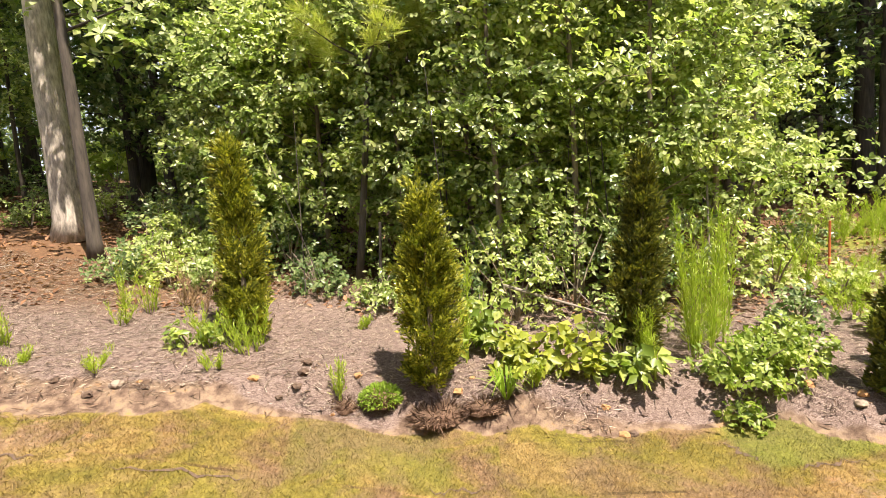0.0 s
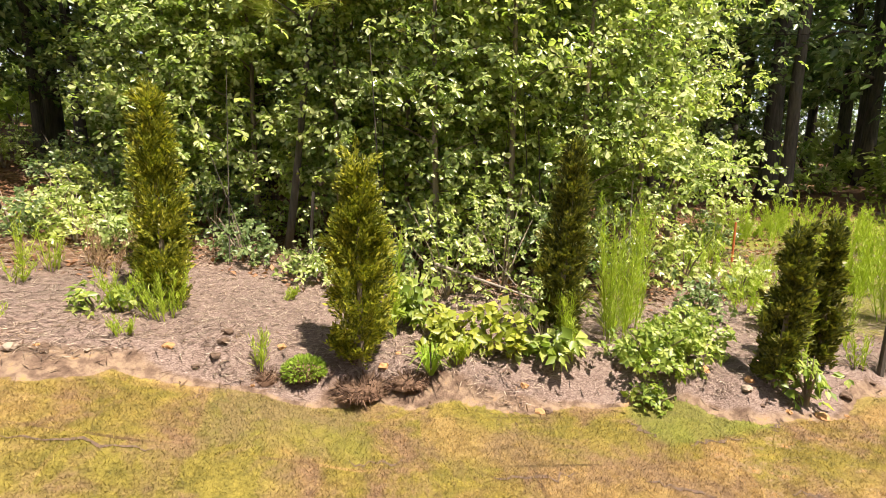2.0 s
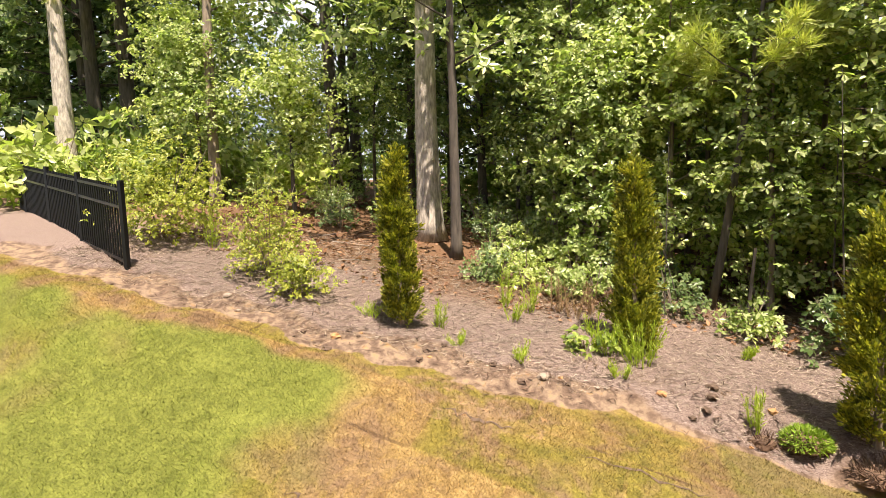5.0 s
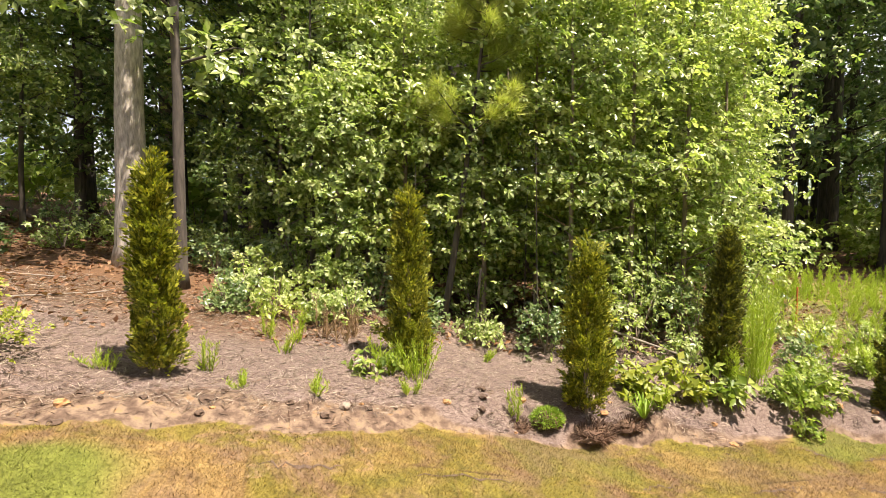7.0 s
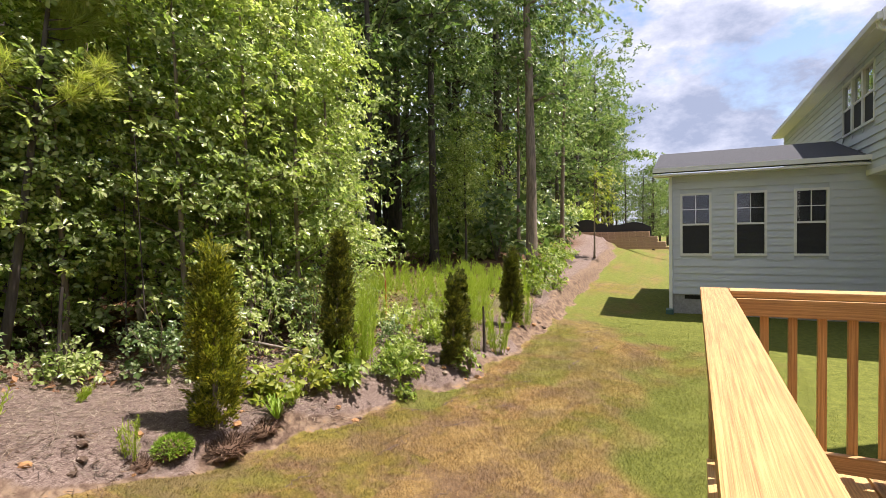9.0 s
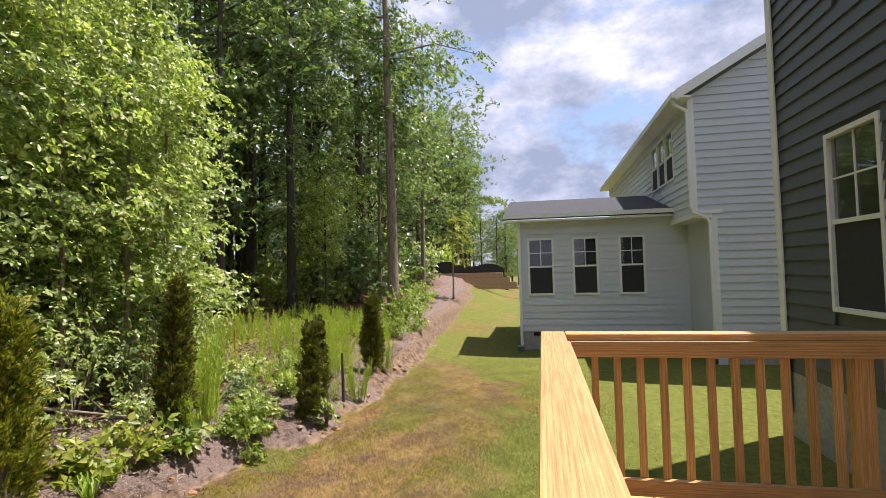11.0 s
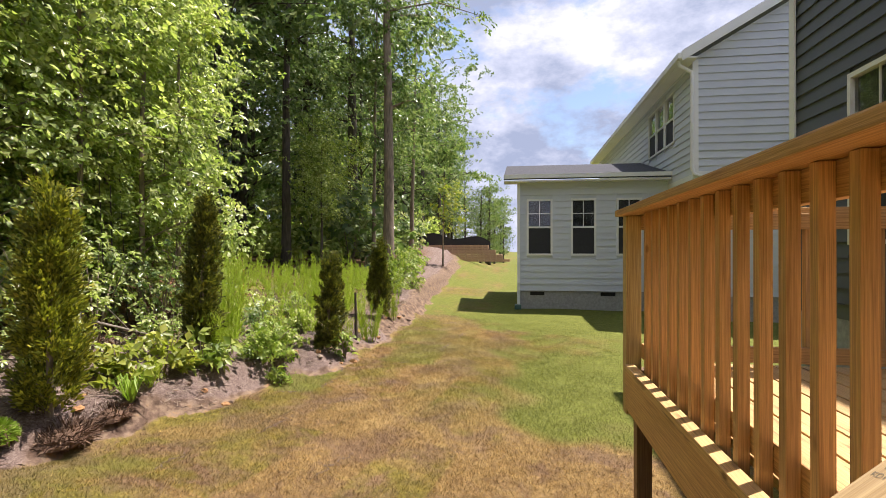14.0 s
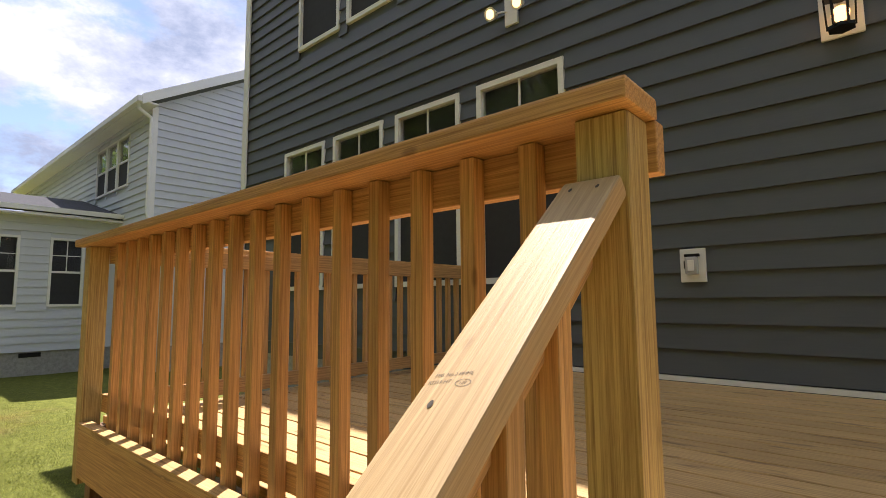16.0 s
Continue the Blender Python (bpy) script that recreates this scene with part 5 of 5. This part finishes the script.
mound("moss_mound", -0.33, 4.18, 0.17, 0.13, 1500, "moss", "bright green moss-like weed mound on the bank", "weed", 1)
mound("root_clod", 0.12, 4.02, 0.21, 0.09, 700, "root", "dark clod of exposed roots in the bank", "soil clod", 2, 0.05, 0.12, 0.1)
mound("root_clod", -0.64, 4.18, 0.11, 0.07, 300, "root", "dark clod of soil under a weed", "soil clod", 3, 0.04, 0.09, 0.1)
mound("root_clod", 0.52, 3.98, 0.16, 0.07, 400, "root", "dark clod of exposed roots in the bank", "soil clod", 4, 0.05, 0.1, 0.1)


def rod(name, a, b, rad, mat, label, category, taper=0.8):
    V, F = tube([a, tuple((p + q) / 2 for p, q in zip(a, b)), b], [rad, rad * (1 + taper) / 2, rad * taper], 7)
    ob = mesh_ob(name, V, F, mat)
    return tagged(ob, label, category)


def on(x, y, dz=0.0):
    return (x, y, ground_z(x, y) + dz)


rod("dead_stake", on(-0.26, 6.11, -0.05), on(-0.18, 6.1, 0.95), 0.022, M["bark_dark"], "leaning dark dead stem in the undergrowth", "stake")
rod("marker_stake", on(5.24, 5.5, -0.05), on(5.24, 5.5, 0.72), 0.014, M["stake"], "orange survey stake among the weeds", "stake", 1.0)
rod("pale_sapling", on(3.57, 5.4, -0.05), on(3.55, 5.4, 1.3), 0.013, M["twig"], "thin whitish stem in the thicket", "stem")
rod("dead_sapling", on(4.79, 3.24, -0.05), on(4.86, 3.28, 0.75), 0.03, M["bark_dark"], "brown dead stem at the sod edge", "stem", 0.6)
rod("fallen_branch", on(1.0, 5.0, 0.5), on(2.2, 4.75, 0.12), 0.018, M["twig"], "fallen grey branch leaning in the weeds", "branch", 0.4)
rod("fallen_branch", on(1.5, 5.2, 0.75), on(1.9, 5.0, 0.25), 0.012, M["twig"], "fallen grey branch leaning in the weeds", "branch", 0.4)
rod("fallen_branch", on(1.2, 5.3, 0.1), on(1.55, 5.25, 0.85), 0.012, M["twig"], "fallen grey branch leaning in the weeds", "branch", 0.4)
for k in range(15):
    x, y = r5.uniform(-1.5, 4.6), r5.uniform(5.6, 6.8)
    h = r5.uniform(1.2, 3.0)
    rod("bare_sapling", on(x, y, -0.05), (x + r5.normal(0, 0.25), y + r5.normal(0, 0.2), ground_z(x, y) + h), r5.uniform(0.007, 0.016), M["bark_dark"], "thin bare stem in the thicket", "stem", 0.4)
for k in range(14):
    x, y = r5.uniform(-7, 3), r5.uniform(5.0, 7.6)
    a = r5.uniform(0, 3.1)
    L = r5.uniform(0.3, 1.1)
    rod("ground_stick", on(x, y, 0.012), on(x + L * math.cos(a), y + L * math.sin(a) * 0.4, 0.02), 0.010, M["twig"], "dry stick lying on the mulch", "stick", 0.5)


def far_shrubs():
    src = [bush("wood_shrub", 0, 40 + k, 1.6, 1.1, 1.1, 900, 0.19, m, "shrub in the shade of the wood", 70 + k, "shrub", "shrubs in the wood") for k, m in enumerate(("leaf", "leaf_shade", "leaf_bright"))]
    r = np.random.default_rng(31)
    for k in range(146):
        if k >= 120:
            x, y = r.uniform(-26, -11), r.uniform(7.5, 13)
        elif k < 84:
            x, y = r.uniform(-24, 22), r.uniform(11.0, 30)
        else:
            x, y = r.uniform(12, 60), 0
            y = float(bed_edge(x)) + r.uniform(2.8, 6.5)
        s = r.uniform(0.7, 1.8)
        copy_thing(src[k % 3], pose(x, y, ground_z(x, y), 0, 0, r.uniform(0, 360)) @ Matrix.Diagonal((s, s, s, 1)))


far_shrubs()


def wood_infill():
    """Tall leafy growth deep in the wood that closes the view between the trunks."""
    src = bush("wood_thicket", -4, 30, 8.0, 3.2, 2.4, 5600, 0.20, "leaf_shade", "tall shaded growth deep in the wood", 88, "thicket", "growth in the wood", stems=2, lift=0.05)
    r = np.random.default_rng(63)
    for k in range(34):
        if k < 22:
            x, y = -34 + k * 2.9 + r.uniform(-1, 1), r.uniform(23, 30)
        else:
            x, y = 26 + (k - 22) * 3.0, 17 + (k - 22) * 0.3 + r.uniform(0, 5)
        if -9 < x < -3 and k % 2:
            continue
        q = r.uniform(0.8, 1.25)
        copy_thing(src, pose(x, y, ground_z(x, y), 0, 0, r.uniform(-40, 40)) @ Matrix.Diagonal((q, q, q, 1)))


wood_infill()


# ---- black fence ----
def metal_fence():
    t = thing("metal_fence", (0, 0, 0), "black metal picket fence stepping up the slope", "fence")
    a, b = np.array([-7.52, 4.66]), np.array([-13.3, 7.4])
    L = float(np.linalg.norm(b - a))
    u = (b - a) / L

    def at(s, dz):
        p = a + u * s
        return (p[0], p[1], 1.66 + 0.12 * s + dz)
    for s in np.arange(0, L + 0.1, 1.9):
        stick("fence_post", at(s, -0.3), at(s, 1.14), 0.055, 0.055, M["black_metal"], t)
    for dz in (0.12, 0.80, 1.02):
        stick("fence_rail", at(0, dz), at(L, dz), 0.03, 0.035, M["black_metal"], t)
    s = 0.1
    while s < L:
        stick("picket", at(s, 0.05), at(s, 1.08), 0.018, 0.018, M["black_metal"], t, "", 0.0)
        s += 0.1


metal_fence()


# ---- far end of the lawn ----
def far_wall():
    t = thing("retaining_wall", (0, 0, 0), "tan block retaining wall at the far end of the lawn", "wall", kind="structure")
    first = None
    for i in range(7):
        z = 0.9 + i * 0.17
        y = 1.2 + 0.25 * i + (i % 2) * 0.22
        while y < 7.4:
            if first is None:
                first = box("block", (32.8, y, z), (33.1, y + 0.43, z + 0.16), M["block_wall"], t, "", 0.01)
            else:
                again(first, Matrix.Translation((32.95 + 0.04 * i, y + 0.215, z + 0.08)))
            y += 0.44
    f = thing("silt_fence", (0, 0, 0), "sagging black silt fence above the retaining wall", "fence")
    n = 30
    V, F = [], []
    for i in range(n + 1):
        y = 2.6 + i * 0.19
        top = 2.75 + 0.22 * math.sin(i * 0.35) - 0.035 * max(0, 12 - i)
        V += [(33.6, y, 1.7), (33.63, y, top)]
    F = [(2 * i, 2 * i + 2, 2 * i + 3, 2 * i + 1) for i in range(n)]
    ob = mesh_ob("cloth", V, F, M["silt"], f)
    ob.modifiers.new("thick", "SOLIDIFY").thickness = 0.01
    for i in range(4):
        stick("stake", (33.66, 2.7 + i * 1.7, 1.4), (33.66, 2.7 + i * 1.7, 2.8), 0.04, 0.04, M["bark_dark"], f)
    s = tree("young_tree", 22.0, 4.35, 4.2, 0.05, 0.45, 0.8, 40, 24, 0.14, "leaf_yellow", "bark_tan", "thin young tree by the far bank", "wood edge", seed=301, limbs=8)


far_wall()


# ---- fittings on the dark wall ----
def lantern(x, z):
    t = thing("wall_lantern", (x, WALL_Y + 0.012, z), "black wall lantern with a glowing amber globe on a white block", "lamp")
    part("mount_block", box_bm((-0.11, 0, -0.16), (0.11, 0.02, 0.22), 0.004), M["trim"], t, "white mounting block")
    part("arm", box_bm((-0.012, 0.02, 0.14), (0.012, 0.11, 0.165), 0.004), M["black_metal"], t)

    def ngon(r0, r1, z0, z1, name, mat):
        bm = bmesh.new()
        bmesh.ops.create_cone(bm, cap_ends=True, segments=6, radius1=r0, radius2=r1, depth=z1 - z0, matrix=Matrix.Translation((0, 0.11, (z0 + z1) / 2)))
        part(name, bm, mat, t)
    ngon(0.095, 0.03, 0.06, 0.14, "roof", M["black_metal"])
    ngon(0.03, 0.02, 0.14, 0.17, "finial", M["black_metal"])
    ngon(0.075, 0.075, -0.15, -0.13, "base", M["black_metal"])
    for i in range(6):
        a = math.pi * i / 3
        stick("bar", (0.078 * math.cos(a), 0.11 + 0.078 * math.sin(a), 0.06), (0.07 * math.cos(a), 0.11 + 0.07 * math.sin(a), -0.14), 0.01, 0.01, M["black_metal"], t, "", 0)
    bm = bmesh.new()
    bmesh.ops.create_uvsphere(bm, u_segments=16, v_segments=10, radius=0.048, matrix=Matrix.Translation((0, 0.11, -0.05)))
    part("globe", bm, M["bulb"], t, "glowing amber glass globe")


lantern(-3.13, 3.37)


def floodlight(x, z):
    t = thing("flood_light", (x, WALL_Y + 0.012, z), "two-headed security light on a white block", "lamp")
    part("mount_block", box_bm((-0.07, 0, -0.13), (0.07, 0.03, 0.17), 0.004), M["trim"], t, "white mounting block")
    for sx in (-0.15, 0.15):
        stick("arm", (sx * 0.3, 0.03, 0.02), (sx * 0.75, 0.09, 0.0), 0.015, 0.015, M["trim"], t)
        bm = bmesh.new()
        bmesh.ops.create_cone(bm, cap_ends=True, segments=20, radius1=0.065, radius2=0.035, depth=0.09)
        h = part("lamp_head", bm, M["trim"], t)
        h.matrix_basis = Matrix.Translation((sx, 0.12, -0.01)) @ Matrix.Rotation(radians(68), 4, "X")
        bm = bmesh.new()
        bmesh.ops.create_uvsphere(bm, u_segments=16, v_segments=8, radius=0.055)
        h = part("lamp_face", bm, M["bulb"], t, "glowing warm lens")
        h.matrix_basis = Matrix.Translation((sx, 0.152, -0.024)) @ Matrix.Rotation(radians(68), 4, "X") @ Matrix.Diagonal((1, 1, 0.35, 1))


floodlight(-0.70, 4.34)


def outlet(x0, x1, z0, z1):
    t = thing("outdoor_outlet", ((x0 + x1) / 2, WALL_Y + 0.012, (z0 + z1) / 2), "white-blocked outdoor outlet with a clear cover", "outlet")
    w, h = (x1 - x0) / 2, (z1 - z0) / 2
    part("mount_block", box_bm((-w, 0, -h), (w, 0.025, h), 0.004), M["trim"], t, "white mounting block")
    part("cover", box_bm((-w * 0.5, 0.025, -h * 0.55), (w * 0.5, 0.075, h * 0.5), 0.012), M["plastic"], t, "grey clear plastic bubble cover")
    part("socket", box_bm((-w * 0.25, 0.075, -h * 0.35), (w * 0.25, 0.082, h * 0.3), 0.003), M["trim"], t)
    part("cover_frame", box_bm((-w * 0.6, 0.025, h * 0.5), (w * 0.6, 0.05, h * 0.68), 0.004), M["black_metal"], t)
    part("hinge", box_bm((w * 0.5, 0.025, -h * 0.2), (w * 0.66, 0.045, h * 0.3), 0.003), M["black_metal"], t)


outlet(-2.27, -2.10, 1.71, 1.95)


# ---- ground cover ----
def scatter(n, x0, x1, y0, y1, r):
    return r.uniform(x0, x1, n), r.uniform(y0, y1, n)


def blades(name, c, lean, length, width, turn, mat, cover):
    """Grass blades: one slim upright triangle each."""
    n = len(c)
    side = np.stack([np.cos(turn), np.sin(turn), np.zeros(n)], 1) * width[:, None] / 2
    v = np.stack([c - side, c + side, c + lean * length[:, None]], 1).reshape(-1, 3)
    me = bpy.data.meshes.new(name)
    me.vertices.add(n * 3)
    me.vertices.foreach_set("co", v.astype(np.float32).ravel())
    me.loops.add(n * 3)
    me.loops.foreach_set("vertex_index", np.arange(n * 3, dtype=np.int32))
    me.polygons.add(n)
    me.polygons.foreach_set("loop_start", (np.arange(n) * 3).astype(np.int32))
    ca = me.color_attributes.new("cover", "FLOAT_COLOR", "POINT")
    ca.data.foreach_set("color", np.repeat(cover, 3, 0).astype(np.float32).ravel())
    me.materials.append(mat)
    me.update(calc_edges=True)
    return new(name, me)


def lawn_blades():
    r = np.random.default_rng(77)
    n = 1500000
    x, y = scatter(n, -10, 13, -1.5, 5.0, r)
    d = y - bed_edge(x)
    dens = np.exp(-0.5 * (np.clip(np.abs(x + 1.2) - 5.6, 0, 20) / 2.6) ** 2) * np.exp(-0.5 * (np.clip(0.9 - y, 0, 9) / 1.2) ** 2)
    keep = (d < -0.02) & ~((x < 0.05) & (y < 0.0) & (x > -7)) & (r.uniform(0, 1, n) < dens) & (wiggle(x, y, 5.0) + r.uniform(-0.6, 1.6, n) > -0.3)
    x, y = x[keep], y[keep]
    n = len(x)
    c = np.stack([x, y, height(x, y) - 0.004], 1)
    lean = r.normal(0, 0.65, (n, 3))
    lean[:, 2] = r.uniform(0.45, 0.95, n)
    ob = blades("lawn_grass", c, lean, r.uniform(0.018, 0.046, n), r.uniform(0.003, 0.0065, n), r.uniform(0, 3.15, n), M["blade"], cover_at(x, y))
    tagged(ob, "short dry sod grass, straw-coloured with green patches", "grass", kind="stuff")


lawn_blades()


def flat_cover(name, n, x0, x1, y0, y1, dlo, dhi, L0, L1, wid, mat, label, seed, flat=0.18):
    r = np.random.default_rng(seed)
    x, y = scatter(n, x0, x1, y0, y1, r)
    d = y - bed_edge(x)
    k = (d > dlo + 0.15 * wiggle(x, y, 3.0)) & (d < dhi)
    x, y = x[k], y[k]
    n = len(x)
    c = np.stack([x, y, height(x, y) + r.uniform(0.0, 0.012, n)], 1)
    ax = r.normal(0, 1, (n, 3))
    ax[:, 2] *= flat
    sd = r.normal(0, 0.3, (n, 3))
    sd[:, 2] += 1
    L = r.uniform(L0, L1, n)
    ob = cards(name, c, ax, sd, L, np.minimum(L * wid, 0.09), M[mat])
    tagged(ob, label, "ground cover", kind="stuff")


flat_cover("pine_straw", 260000, -9, 9, 3.3, 8.0, 0.20, 3.4, 0.03, 0.12, 0.055, "straw", "grey-brown pine straw mulch on the bank", 1)
flat_cover("leaf_litter", 26000, -9, 12, 4.5, 14, 1.7, 9, 0.05, 0.10, 0.6, "litter", "dry red-brown leaf litter under the trees", 2, 0.35)
flat_cover("bank_debris", 16000, -8, 9, 3.0, 6.5, 0.0, 0.7, 0.03, 0.12, 0.10, "root", "dark bits of root and bark along the bank", 3)


def sod_seam_strips():
    """Dark strips along seams between sod rolls, step-edge shade put into their colour: (x0, y0, x1, y1, width)."""
    r = np.random.default_rng(4)
    for x0, y0, x1, y1, w in [(2.19, 3.45, 2.28, 2.93, 0.035), (2.28, 2.93, 3.1, 2.86, 0.03), (3.69, 2.42, 4.1, 2.1, 0.04), (1.75, 2.72, 2.3, 2.25, 0.03), (2.6, 2.35, 3.0, 2.0, 0.035), (0.6, 2.9, 1.7, 2.72, 0.025), (-3.3, 3.5, -2.3, 3.35, 0.03), (-2.3, 3.35, -0.9, 3.2, 0.02), (-1.6, 2.3, -0.6, 2.15, 0.03), (-0.2, 3.2, 0.5, 3.1, 0.02), (4.6, 1.9, 5.9, 1.75, 0.035), (5.9, 1.75, 7.0, 1.6, 0.04), (0.1, 2.1, 0.9, 1.9, 0.03), (-4.0, 2.6, -3.4, 2.1, 0.025), (-3.0, 2.3, -2.3, 2.2, 0.025), (7.2, 2.4, 8.6, 1.6, 0.04), (3.1, 2.86, 3.5, 3.05, 0.03)]:
        n = 14
        V, F = [], []
        nx, ny = -(y1 - y0), x1 - x0
        q = math.hypot(nx, ny)
        nx, ny = nx / q, ny / q
        for i in range(n + 1):
            f = 0.18 + 0.6 * i / n
            o = r.normal(0, 0.02)
            hw = w * 0.62 * math.sin(math.pi * (i + 0.1) / (n + 0.2)) ** 0.7 * r.uniform(0.25, 1.3)
            px, py = x0 + (x1 - x0) * f + nx * o, y0 + (y1 - y0) * f + ny * o
            for sgn in (-1, 1):
                ax, ay = px + nx * hw * sgn, py + ny * hw * sgn
                V.append((ax, ay, ground_z(ax, ay) + 0.006))
        F = [(2 * i, 2 * i + 1, 2 * i + 3, 2 * i + 2) for i in range(n)]
        ob = mesh_ob("sod_gap", V, F, M["soil_dark"])
        tagged(ob, "dark strip of soil and painted edge shade between sod rolls", "soil gap", "gaps in the sod")


sod_seam_strips()


def soil_clods():
    r = np.random.default_rng(19)
    for k in range(70):
        x = r.uniform(-5, 8)
        y = float(bed_edge(x)) + r.uniform(-0.02, 0.45)
        s = r.uniform(0.015, 0.055)
        bm = bmesh.new()
        bmesh.ops.create_icosphere(bm, subdivisions=2, radius=s)
        for v in bm.verts:
            v.co *= 1 + 0.6 * noise.noise(v.co * (1.6 / s) + Vector((k, 3, 0)))
            v.co.z *= 0.65
        ob = part("soil_clod", bm, M["soil_dark"] if k % 3 else M["soil_orange"], None)
        ob.matrix_basis = pose(x, y, ground_z(x, y) + s * 0.15, 0, 0, r.uniform(0, 360))
        tagged(ob, "crumbly clod of soil on the bank" if k % 3 else "orange clay clod on the bank", "soil clod", "clods on the bank")


soil_clods()


def stones():
    r = np.random.default_rng(9)
    for k in range(7):
        x = r.uniform(-6, 7)
        y = float(bed_edge(x)) + r.uniform(-0.03, 0.35)
        s = r.uniform(0.012, 0.05)
        bm = bmesh.new()
        bmesh.ops.create_icosphere(bm, subdivisions=2, radius=s)
        for v in bm.verts:
            v.co *= 1 + 0.35 * noise.noise(v.co * (1.4 / s) + Vector((k, 0, 0)))
            v.co.z *= 0.6
        ob = part("stone", bm, M["stone"], None)
        ob.matrix_basis = pose(x, y, ground_z(x, y) + s * 0.25, 0, 0, r.uniform(0, 360))
        tagged(ob, "small tan stone in the bare soil edge", "stone", "stones on the bank")


stones()
